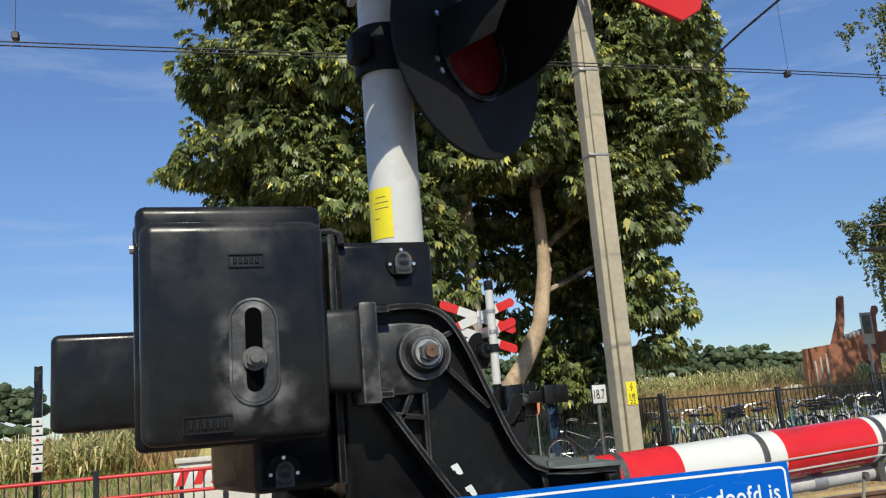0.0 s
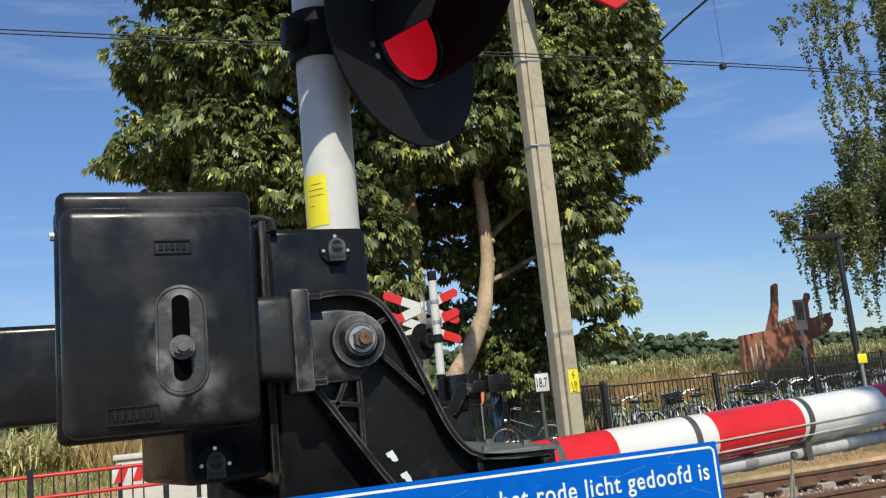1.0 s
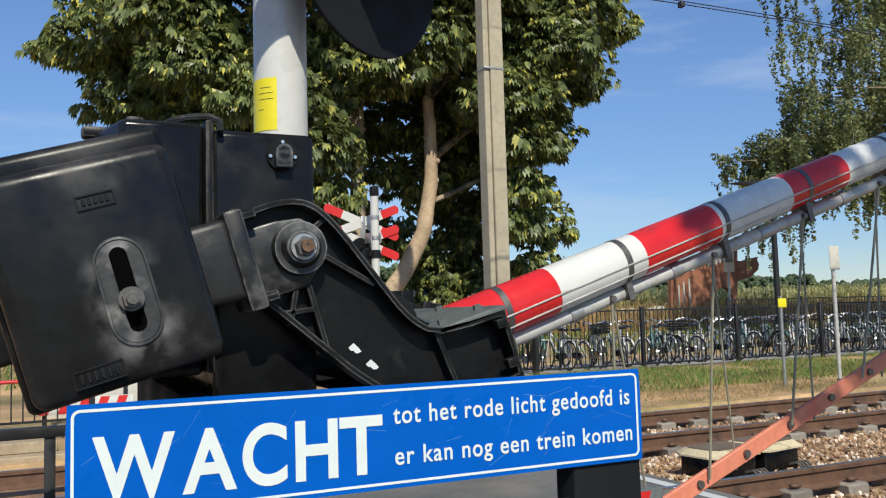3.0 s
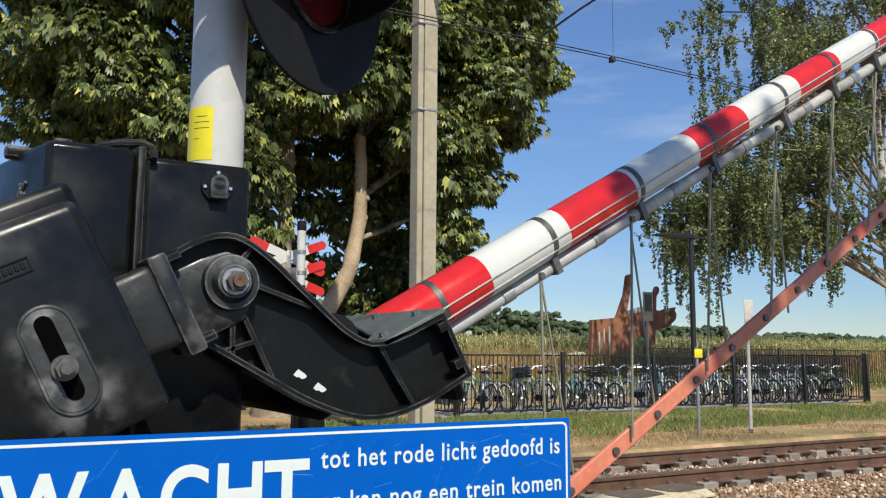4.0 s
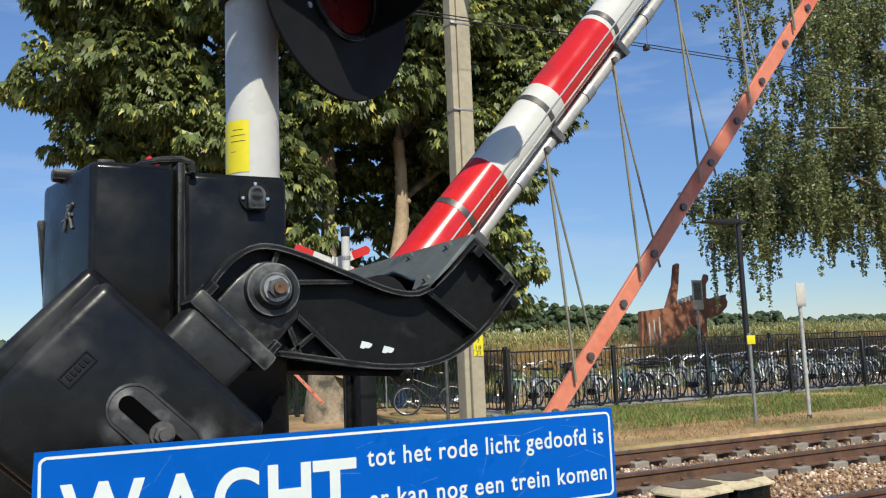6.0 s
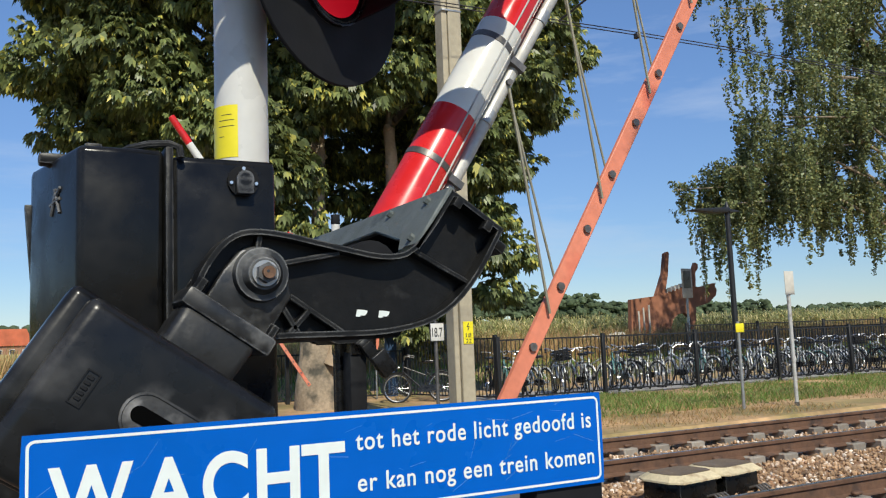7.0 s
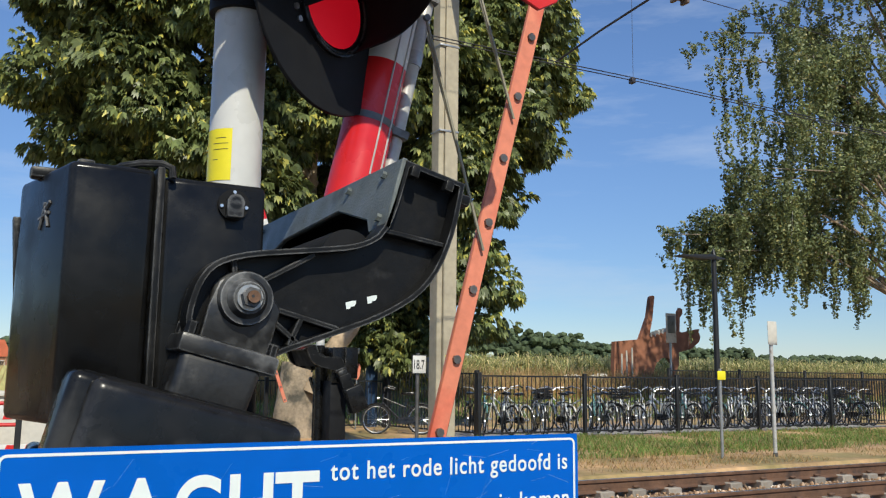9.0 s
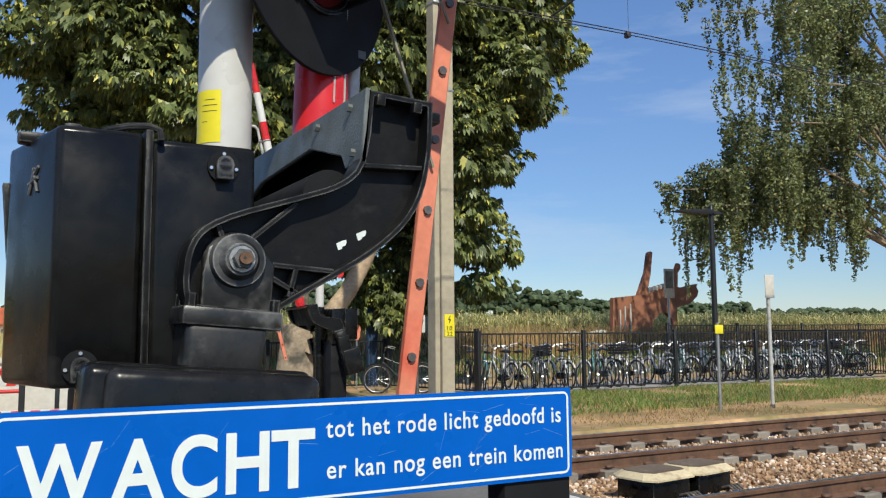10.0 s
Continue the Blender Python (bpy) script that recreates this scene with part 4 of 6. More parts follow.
    # crosses on their bracket
    cross_sign(t, (0.66, -7.04, 2.50), 0.69, 0.144, 21.0, 0.327, 0.327)
    br = part("cross_bracket", prism([(0.524, -6.51), (0.524, -6.69), (0.553, -6.73), (0.553, -7.0), (0.566, -7.0), (0.566, -6.69), (0.54, -6.51)], 2.447, 2.608, axis="z"), M_STEEL, t, "galvanised bracket behind the crosses", 0)
    part("bracket_arm", prism([(0.685, -6.51), (0.685, -6.69), (0.725, -6.75), (0.725, -7.0), (0.738, -7.0), (0.738, -6.69), (0.70, -6.51)], 2.447, 2.608, axis="z"), M_STEEL, br, "", 0)
    part("bracket_upright", box(0.62, 0.69, -7.022, -6.987, 2.4, 2.93, 0.004), M_STEEL, br)
    part("bracket_cross_plate", box(0.54, 0.75, -7.008, -6.988, 2.45, 2.59, 0.004), M_STEEL, br)
    for z in (2.53, 2.86):
        part("pipe_clamp", rod((px, py, z - 0.03), (px, py, z + 0.03), 0.076, seg=32), M_STEEL, br)
    part("bolt", rod((0.515, -6.62, 2.53), (0.53, -6.62, 2.53), 0.015, seg=6), M_DARKSTEEL, br)
    # lamp on its clamp
    part("lamp_clamp", rod((px, py, 2.207), (px, py, 2.333), 0.083, seg=24), M_MATT, t)
    part("clamp_ear", box(0.495, 0.55, -6.67, -6.59, 2.23, 2.3, 0.012), M_MATT, t)
    part("lamp_bracket", box(0.63, 0.77, -6.64, -6.55, 2.23, 2.31, 0.015), M_MATT, t)
    lamp_unit(t, (0.816, -6.67, 2.247), 30)
    return t


ARM_CORNERS = [(-0.100, 0.080), (-0.062, 0.099), (0.028, 0.096), (0.078, 0.048), (0.138, -0.100), (0.178, -0.194), (0.228, -0.238), (0.384, -0.241), (0.386, -0.388), (0.250, -0.394),
           (0.137, -0.367), (0.050, -0.287), (-0.020, -0.185), (-0.090, -0.082), (-0.100, -0.080)]


def eased(points, sharp, steps=2):
    """An outline with its corners cut smooth, but for the sharp ones."""
    keep = {points[i] for i in sharp}
    for _ in range(steps):
        out = []
        for i, p in enumerate(points):
            if p in keep:
                out.append(p)
            else:
                for q in (points[i - 1], points[(i + 1) % len(points)]):
                    out.append((p[0] * 0.75 + q[0] * 0.25, p[1] * 0.75 + q[1] * 0.25))
        points = out
    return points


ARM_OUT = eased(ARM_CORNERS, (0, 7, 8, 14))
PIPE_SLOPE, BOOM_SLOPE = 0.039, 0.045
ROD = 0.705
BOOM_Y = 0.295
PIVOT = (0.498, -6.85, 1.424)


def pipe_z(x):
    return -0.412 + PIPE_SLOPE * (x - 0.8)


def boom_z(x):
    return -0.320 + BOOM_SLOPE * (x - 0.83)


def counterweight(name, x0, x1, y0, y1, z0, z1, arm, label):
    out = rounded([(x0, z0), (x1, z0), (x1, z1), (x0, z1)], 0)
    k = part(name, prism(out, y0, y1, 0.022, seg=4), M_WEIGHT, arm, label)
    return k


def barrier_arm(extra=()):
    """All that swings about the pivot."""
    arm = thing("barrier_boom", PIVOT, "red and white half-barrier boom rising on black cast arms", "barrier")
    for side in (-1, 1):
        ya, yb = (-0.275, -0.215) if side < 0 else (0.715, 0.775)
        mid = (ya + yb) / 2
        web = prism(inset(ARM_OUT, 0.004), mid + 0.012, mid + 0.024)
        c = part("arm_web", web, M_CAST, arm, "black cast lifting arm" if side < 0 else "black cast lifting arm on the far side", 0)
        part("arm_rim", rim(ARM_OUT, 0.011, ya, yb), M_CAST, c, "worn raised rim of the arm", 30)
        ribs = (((0.03, -0.01), (0.128, -0.11)), ((0.02, 0.02), (0.075, 0.045)), ((0.226, -0.24), (0.243, -0.392)), ((-0.02, -0.06), (-0.055, -0.135)), ((0.0, -0.07), (0.0, -0.2)), ((0.0, -0.12), (-0.06, -0.11)))
        for a, b in ribs:
            d = (Vector(b) - Vector(a)).normalized()
            nrm = Vector((-d.y, d.x)) * 0.0055
            q = [tuple(Vector(a) + nrm), tuple(Vector(b) + nrm), tuple(Vector(b) - nrm), tuple(Vector(a) - nrm)]
            part("rib", prism(q, ya + 0.012, mid + 0.014, 0.002, seg=1), M_CAST, c)
        part("flange", box(-0.128, -0.092, ya - 0.035, yb + 0.03, -0.088, 0.1, 0.008), M_WORN, c, "thick scuffed bolted flange")
        neck = prism([(-0.225, -0.056), (-0.12, -0.064), (-0.12, 0.09), (-0.225, 0.088)], ya - 0.03, yb + 0.03, 0.016, seg=3)
        part("neck", neck, M_WORN, c, "scuffed neck of the arm")
        for z in (-0.072, 0.084):
            for y in (ya - 0.02, yb):
                part("flange_bolt", rod((-0.095, y, z), (-0.07, y, z), 0.011, seg=6), M_CAST, c)
        if side < 0:
            hub = part("hub", rod((0, -0.285, 0), (0, -0.22, 0), 0.05, 0.062, 32), M_WORN, c, "worn round hub")
            part("hub_boss", rod((0, -0.3, 0), (0, -0.28, 0), 0.03, 0.042, 28), M_WORN, hub)
            part("washer", rod((0, -0.305, 0), (0, -0.3, 0), 0.0245, seg=24), M_STEEL, hub)
            part("nut", rod((0, -0.322, 0), (0, -0.305, 0), 0.0195, seg=6), M_SCUFF, hub)
            part("axle_end", rod((0, -0.332, 0), (0, -0.32, 0), 0.0115, seg=20), M_BRONZE, hub, "bronze-coloured axle end")
            # raised dark disc, coloured as the shade inside a small dimple
            part("axle_dimple", rod((0, -0.333, 0.003), (0, -0.331, 0.003), 0.003, seg=8), M_INK, hub)
            saddle = prism([(-0.095, -0.075), (0.0, -0.075), (0.04, -0.03), (0.05, 0.02), (0.02, 0.055), (-0.03, 0.062), (-0.095, 0.06)], -0.268, -0.245, 0.006)
            part("bearing_saddle", saddle, M_WORN, c)
            for x, z in ((0.061, -0.221), (0.086, -0.263)):
                k = [(x + u * 0.57 + v * 0.82, z - u * 0.82 + v * 0.57) for u, v in ((-0.013, -0.007), (-0.004, -0.008), (-0.002, -0.005), (0.006, -0.006), (0.011, -0.002), (0.013, 0.004), (0.004, 0.006), (-0.010, 0.007))]
                part("label_scrap", prism(k, mid + 0.0112, mid + 0.0118), M_LETTER, c, "torn remains of a white label", 0)
    # counterweights
    w = counterweight("counterweight", -0.503, -0.205, -0.425, -0.285, -0.132, 0.229, arm, "black box-shaped counterweight with rounded edges")
    part("lid_ridge", box(-0.509, -0.203, -0.402, -0.275, 0.19, 0.26, 0.016, 3), M_BLACK, w)
    part("back_shell", box(-0.515, -0.2, -0.345, -0.275, -0.14, 0.245, 0.014, 3), M_BLACK, w)
    def stadium(r, z0, z1):
        return [(-0.327 + r * math.cos(radians(q)), (z1 - r if q < 180 else z0 + r) + r * math.sin(radians(q))) for q in [15 * i for i in range(13)] + [180.01 + 15 * i for i in range(13)]]
    ring, slot = stadium(0.04, -0.078, 0.096), stadium(0.0135, -0.056, 0.08)
    s = part("slot_surround", rim(ring, 0.004, -0.429, -0.42), M_RING, w, "scuffed raised surround of the fixing slot")
    part("slot_floor", prism(inset(ring, 0.005), -0.427, -0.42), M_RING, s, "", 0)
    # no recess: the slot's deep shade is a flat near-black shape
    part("slot", prism(slot, -0.4285, -0.4276), M_SLOTSHADE, s, "flat black shape coloured as the slot's shaded depth", 0)
    part("slot_washer", rod((-0.327, -0.436, -0.004), (-0.327, -0.428, -0.004), 0.0195, seg=20), M_DARKSTEEL, s)
    part("slot_nut", rod((-0.327, -0.452, -0.004), (-0.327, -0.436, -0.004), 0.015, seg=6), M_DARKSTEEL, s)
    part("slot_bolt", rod((-0.327, -0.466, -0.004), (-0.327, -0.452, -0.004), 0.009, seg=12), M_DARKSTEEL, s)
    for x0, x1, z0, z1, n in ((-0.364, -0.306, 0.147, 0.17, 5), (-0.44, -0.364, -0.116, -0.088, 6)):
        f = part("cast_plate", rim([(x0, z0), (x1, z0), (x1, z1), (x0, z1)], 0.0022, -0.428, -0.42), M_MATT, w, "raised frame of a cast number")
        for i in range(n):
            x = x0 + 0.007 + (x1 - x0 - 0.014) * (i + 0.5) / n
            part("cast_bar", box(x - 0.003, x + 0.003, -0.4272, -0.42, z0 + 0.006, z1 - 0.006, 0.001, 1), M_MATT, f)
    part("side_bolt", rod((-0.52, -0.33, 0.2), (-0.5, -0.33, 0.2), 0.008, seg=8), M_STEEL, w)
    counterweight("counterweight", -0.79, -0.4, 0.78, 0.95, -0.085, 0.19, arm, "black rear counterweight with rounded edges")
    part("rear_neck", box(-0.45, -0.2, 0.7, 0.82, -0.06, 0.12, 0.015), M_CAST, arm)
    # clamp plate that holds the boom's foot
    q = [(0.228, -0.275), (0.388, -0.275), (0.388, 0.775), (0.228, 0.775), (0.228, 0.69), (0.30, 0.45), (0.318, 0.05), (0.262, -0.16), (0.228, -0.19)]
    k = part("clamp_plate", prism(q, -0.246, -0.232, 0.003, axis="z", seg=1), M_CLAMP, arm, "grey-green worn clamp plate")
    for x, y in ((0.255, -0.235), (0.36, -0.2), (0.36, 0.0), (0.26, 0.735), (0.36, 0.7)):
        part("plate_bolt", rod((x, y, -0.232), (x, y, -0.222), 0.009, seg=6), M_CLAMP, k)
    # sheet added so that the space between the arms looks black
    part("inner_web", box(0.07, 0.36, -0.2, 0.72, -0.33, -0.31, 0.004), M_MATT, arm, "black sheet added to darken the gap between the two arms")
    part("inner_drum", rod((0.16, -0.2, -0.2), (0.16, 0.72, -0.2), 0.06, seg=20), M_MATT, arm)
    part("clamp_back", box(0.36, 0.386, -0.22, 0.72, -0.44, -0.247, 0.006), M_CAST, arm)
    for x, z in ((0.365, -0.265), (0.365, -0.35)):
        part("clamp_lug", box(x - 0.012, x + 0.012, -0.285, -0.26, z - 0.01, z + 0.01, 0.003), M_CAST, arm)
    # boom in coloured bands
    cuts = [0.39, 0.838, 1.167, 1.483, 1.818, 2.107, 2.447, 2.736, 3.036, 3.318] + list(extra)
    end = cuts[-1]

    def radius(x):
        return 0.0735 - 0.0165 * (x - 0.4) / 3.0
    for i, (a, b) in enumerate(zip(cuts, cuts[1:])):
        k = rod((a, BOOM_Y, boom_z(a)), (b, BOOM_Y, boom_z(b)), radius(a), radius(b), 40)
        part("boom_band", k, M_RED if i % 2 == 0 else M_BOOMW, arm, "red band of the boom" if i % 2 == 0 else "white band of the boom")
    cap = bmesh.new()
    bmesh.ops.create_uvsphere(cap, u_segments=24, v_segments=10, radius=1)
    turned(cap, Matrix.Translation((end, BOOM_Y, boom_z(end))) @ Matrix.Diagonal((0.018, radius(end), radius(end), 1)))
    part("boom_cap", cap, M_RED, arm)
    for ang in (-8, -38):
        pts = []
        for x in (0.5, 1.4, 2.4, 3.3):
            r = radius(x) + 0.0012
            pts.append((x, BOOM_Y - r * math.cos(radians(ang)), boom_z(x) + r * math.sin(radians(ang))))
        part("boom_cord", tube(pts, 0.0028, 6), M_PIPE, arm, "thin pale line along the boom")
    for x in (0.663, 1.1, 1.51, 1.907, 2.35, 2.695, 3.018):
        r = radius(x) + 0.0016
        ring = [(x, BOOM_Y + r * math.cos(a), boom_z(x) + r * math.sin(a)) for a in (2 * math.pi * i / 28 for i in range(28))]
        bm = bmesh.new()
        u = [bm.verts.new((p[0] - 0.01, p[1], p[2])) for p in ring]
        v = [bm.verts.new((p[0] + 0.01, p[1], p[2])) for p in ring]
        for i in range(28):
            j = (i + 1) % 28
            bm.faces.new((u[i], u[j], v[j], v[i]))
        st = part("strap", bm, M_DARKSTEEL, arm, "grey steel strap round the boom")
        st.modifiers.new("thick", "SOLIDIFY").thickness = 0.003
        part("strap_leg", prism([(x - 0.011, BOOM_Y - 0.035), (x + 0.011, BOOM_Y - 0.035), (x + 0.011, BOOM_Y + 0.035), (x - 0.011, BOOM_Y + 0.035)], pipe_z(x) - 0.024, boom_z(x) - r * 0.7, axis="z"), M_DARKSTEEL, st, "", 0)
    pts = [(0.5, pipe_z(0.5)), (1.2, pipe_z(1.2)), (2.2, pipe_z(2.2)), (3.1, pipe_z(3.1)), (3.22, pipe_z(3.22)), (3.27, pipe_z(3.22) - 0.03), (3.3, pipe_z(3.22) - 0.1), (3.32, pipe_z(3.22) - 0.25)]
    part("skirt_pipe", tube([(x, BOOM_Y, z) for x, z in pts], 0.0215, 16), M_PIPE, arm, "pale grey pipe slung below the boom")
    for x in (0.905, 1.305, 1.70, 2.11, 2.51, 2.865):
        part("pipe_sleeve", tube([(x - 0.022, BOOM_Y, pipe_z(x - 0.022)), (x + 0.022, BOOM_Y, pipe_z(x + 0.022))], 0.025, 16), M_STEEL, arm)
    # hanging skirt: a flat rail and its rods
    rail = part("skirt_rail", box(0.25, 3.5, -0.008, 0.008, -0.027, 0.027, 0.003, 1), M_ORANGE, arm, "faded orange-red flat bar of the hanging skirt")
    x = 0.29
    while x < 3.3:
        part("rail_bolt", rod((x, -0.018, 0), (x, 0.014, 0), 0.013, seg=8), M_DARKSTEEL, rail)
        x += 0.21
    rods = []
    for h in (1.035, 1.457, 1.884, 2.29, 2.693, 3.025):
        for back in (0, 1):
            k = part("skirt_rod", tube([(0, 0, 0), (0, 0, -ROD)], 0.004 if back else 0.0048, 6), M_ROD, arm, "thin hanging rod")
            part("rod_eye", rod((0, -0.012, 0), (0, 0.012, 0), 0.01, seg=10), M_DARKSTEEL, k)
            rods.append((k, h + 0.03 * back, back))
    return arm, rail, rods


def wait_sign():
    t = thing("wait_sign", (0, 0, 0), "long blue enamel warning sign with white Dutch lettering", "sign")
    x0, x1, z0, z1, y = 0.09, 1.09, 1.009, 1.178, -7.36
    part("panel", prism(rounded([(x0, z0), (x0 + 0.008, z0), (x1 - 0.008, z0), (x1, z0), (x1, z1), (x1 - 0.008, z1), (x0 + 0.008, z1), (x0, z1)], 1), y, y + 0.004), M_BLUE, t, "bright blue sign panel with fine scratches", 0)
    m, r = 0.007, 0.012
    a, b, c, d = x0 + m, x1 - m, z0 + m, z1 - m
    out = []
    for cx, cz, s in ((b - r, d - r, 0), (a + r, d - r, 90), (a + r, c + r, 180), (b - r, c + r, 270)):
        out += [(cx + r * math.cos(radians(s + 15 * i)), cz + r * math.sin(radians(s + 15 * i))) for i in range(7)]
    part("border", rim(out, 0.0042, y - 0.0006, y + 0.001), M_LETTER, t, "thin white border line", 0)
    for body, x, z, size, width, bold, spread in (("tot het rode licht gedoofd is", 0.586, 1.114, 0.0425, 0.478, 0.0005, 1.12),
                                                  ("er kan nog een trein komen", 0.588, 1.047, 0.0425, 0.479, 0.0005, 1.12)):
        k = part("lettering", text_mesh("lettering", body, size, M_LETTER, width, 0.0004, bold, spread), None, t, "white letters")
        k.matrix_basis = pose(x, y - 0.0008, z)
    for body, a, b in (("W", 0.0, 0.258), ("A", 0.281, 0.463), ("C", 0.482, 0.639), ("H", 0.669, 0.826), ("T", 0.833, 1.0)):
        k = part("letter", text_mesh("letter", body, 0.1285, M_LETTER, 0.442 * (b - a), 0.0004, 0.0032, 1.0), None, t, "large white letter")
        k.matrix_basis = pose(0.125 + 0.442 * a, y - 0.0008, 1.040)
    # fine pale scratches in the enamel
    sc = bmesh.new()
    for i in range(26):
        sx, sz = random.uniform(x0 + 0.02, x1 - 0.02), random.uniform(z0 + 0.015, z1 - 0.015)
        ang, ln = random.gauss(0.35, 0.5), random.uniform(0.008, 0.05)
        ex, ez = sx + ln * math.cos(ang), min(z1 - 0.01, max(z0 + 0.01, sz + ln * math.sin(ang)))
        if ex < x1 - 0.012:
            w = random.uniform(0.0001, 0.0003)
            join(sc, prism([(sx, sz - w), (ex, ez - w), (ex, ez + w), (sx, sz + w)], y - 0.0003, y + 0.001))
    tagged(part("scratches", sc, M_SCRATCH, t, "", 0), "fine pale scratches in the blue enamel", kind="stuff")
    # fixing and post behind
    part("carrier", box(0.94, 1.09, -7.352, -7.29, 0.55, 1.1, 0.004), M_MATT, t, "black steel carrier behind the sign")
    part("post", box(0.2, 0.26, -7.35, -7.29, 0.0, 1.12, 0.006), M_MATT, t)
    part("post", box(1.02, 1.08, -7.285, -7.225, 0.0, 0.95, 0.006), M_MATT, t)
    b0 = part("striped_board", box(0.62, 1.15, -7.34, -7.325, 0.79, 0.948, 0.003), M_CLAMP, t, "grey board edge with red hazard stripes")
    for i in range(3):
        x = 0.66 + 0.16 * i
        part("red_stripe", prism([(x, 0.795), (x + 0.08, 0.795), (x + 0.14, 0.943), (x + 0.06, 0.943)], -7.3425, -7.3405), M_SIGNRED, b0, "", 0)


def hand_rail():
    t = thing("hand_railing", (0, 0, 0), "black square-section steel railing beside the footway", "railing")
    part("top_rail", box(-2.6, 0.14, -5.1, -5.04, 0.868, 0.908, 0.004), M_FENCE, t)
    for x in (-2.4, -1.3, -0.26, 0.08):
        part("post", box(x - 0.02, x + 0.02, -5.09, -5.05, -0.02, 0.87, 0.003), M_FENCE, t)
    part("low_rail", box(-2.6, 0.14, -5.085, -5.055, 0.42, 0.45, 0.003), M_FENCE, t)


# ---------------------------------------------------------------- far side of the crossing
def mast():
    x, y = 6.1, 2.45
    t = thing("catenary_mast", (x, y, 0), "tall weathered grey concrete catenary mast with number plates", "mast")
    body = prism([(-0.06, -0.14), (0.16, -0.14), (0.16, 0.14), (-0.06, 0.14)], -0.3, 9.4, 0.012, axis="z", seg=1)
    part("shaft", body, M_CONCRETE, t)
    part("rib", prism([(-0.16, -0.115), (-0.07, -0.115), (-0.07, 0.115), (-0.16, 0.115)], -0.3, 9.4, 0.01, axis="z", seg=1), M_CONCRETE, t)
    part("web", prism([(-0.08, -0.09), (-0.05, -0.09), (-0.05, 0.09), (-0.08, 0.09)], -0.3, 9.3, axis="z"), M_CONCRETE, t)
    part("band", box(-0.167, 0.167, -0.147, 0.147, 4.9, 4.93, 0.003), M_STEEL, t)
    part("band", box(-0.167, 0.167, -0.147, 0.147, 6.25, 6.28, 0.003), M_STEEL, t)
    for z0, z1, body_text in ((1.31, 1.55, "18"), (1.225, 1.305, "22")):
        p = part("number_plate", box(-0.02, 0.145, -0.152, -0.146, z0, z1, 0.002), M_YELLOW, t, "yellow plate with black figures", 0)
        k = part("figure", text_mesh("figure", body_text, 0.085, M_INK, 0.09), None, p)
        k.matrix_basis = pose(0.018, -0.154, z0 + 0.012)
        if z0 > 1.3:
            for a, b in (((0.075, 1.53), (0.045, 1.475)), ((0.045, 1.475), (0.08, 1.475)), ((0.08, 1.475), (0.055, 1.425))):
                part("flash_stroke", rod((a[0], -0.154, a[1]), (b[0], -0.154, b[1]), 0.006, seg=6), M_INK, p)
    # lattice arm, struts and drop posts over the tracks
    arm = thing("catenary_portal", (0, 0, 0), "rusty steel cantilever with drop posts over the tracks", "cantilever")
    for dx in (-0.12, 0.12):
        part("beam", tube([(x + dx, 2.3, 7.86), (x + dx, -1.2, 7.74), (x + dx, -5.6, 7.6)], 0.045, 8), M_RUSTSTEEL, arm)
    for i in range(9):
        yy = 1.8 - 0.8 * i
        part("brace", tube([(x - 0.12, yy, 7.83 - 0.03 * i), (x + 0.12, yy - 0.4, 7.82 - 0.03 * i)], 0.022, 6), M_RUSTSTEEL, arm)
    part("strut", tube([(x, 2.3, 7.85), (x, 0.73, 7.31), (x, -1.5, 6.58), (x, -1.9, 6.5), (x, -3.5, 6.46), (x, -5.4, 6.9)], 0.036, 8), M_RUSTSTEEL, arm)
    for yy, z0, z1 in ((-2.56, 5.06, 7.75), (-1.54, 6.48, 7.75)):
        for dx in (-0.07, 0.07):
            part("drop_post", box(x + dx - 0.02, x + dx + 0.02, yy - 0.05, yy + 0.05, z0, z1, 0.004, 1), M_RUSTSTEEL, arm)
        for z in (z0 + 0.05, (z0 + z1) / 2, z1 - 0.5):
            part("batten", box(x - 0.08, x + 0.08, yy - 0.058, yy + 0.058, z, z + 0.06, 0.004, 1), M_RUSTSTEEL, arm)
    ins = part("insulator", rod((x, -2.5, 5.33), (x, -2.16, 5.28), 0.022, seg=10), M_MATT, arm)
    for i in range(4):
        part("insulator_shed", rod((x, -2.42 + 0.06 * i, 5.32), (x, -2.4 + 0.06 * i, 5.315), 0.05, seg=14), M_CORTEN, ins)
    part("registration_arm", tube([(x, -2.16, 5.28), (x, -1.3, 5.22), (x, -0.42, 5.12)], 0.014, 6), M_WIRE, arm)


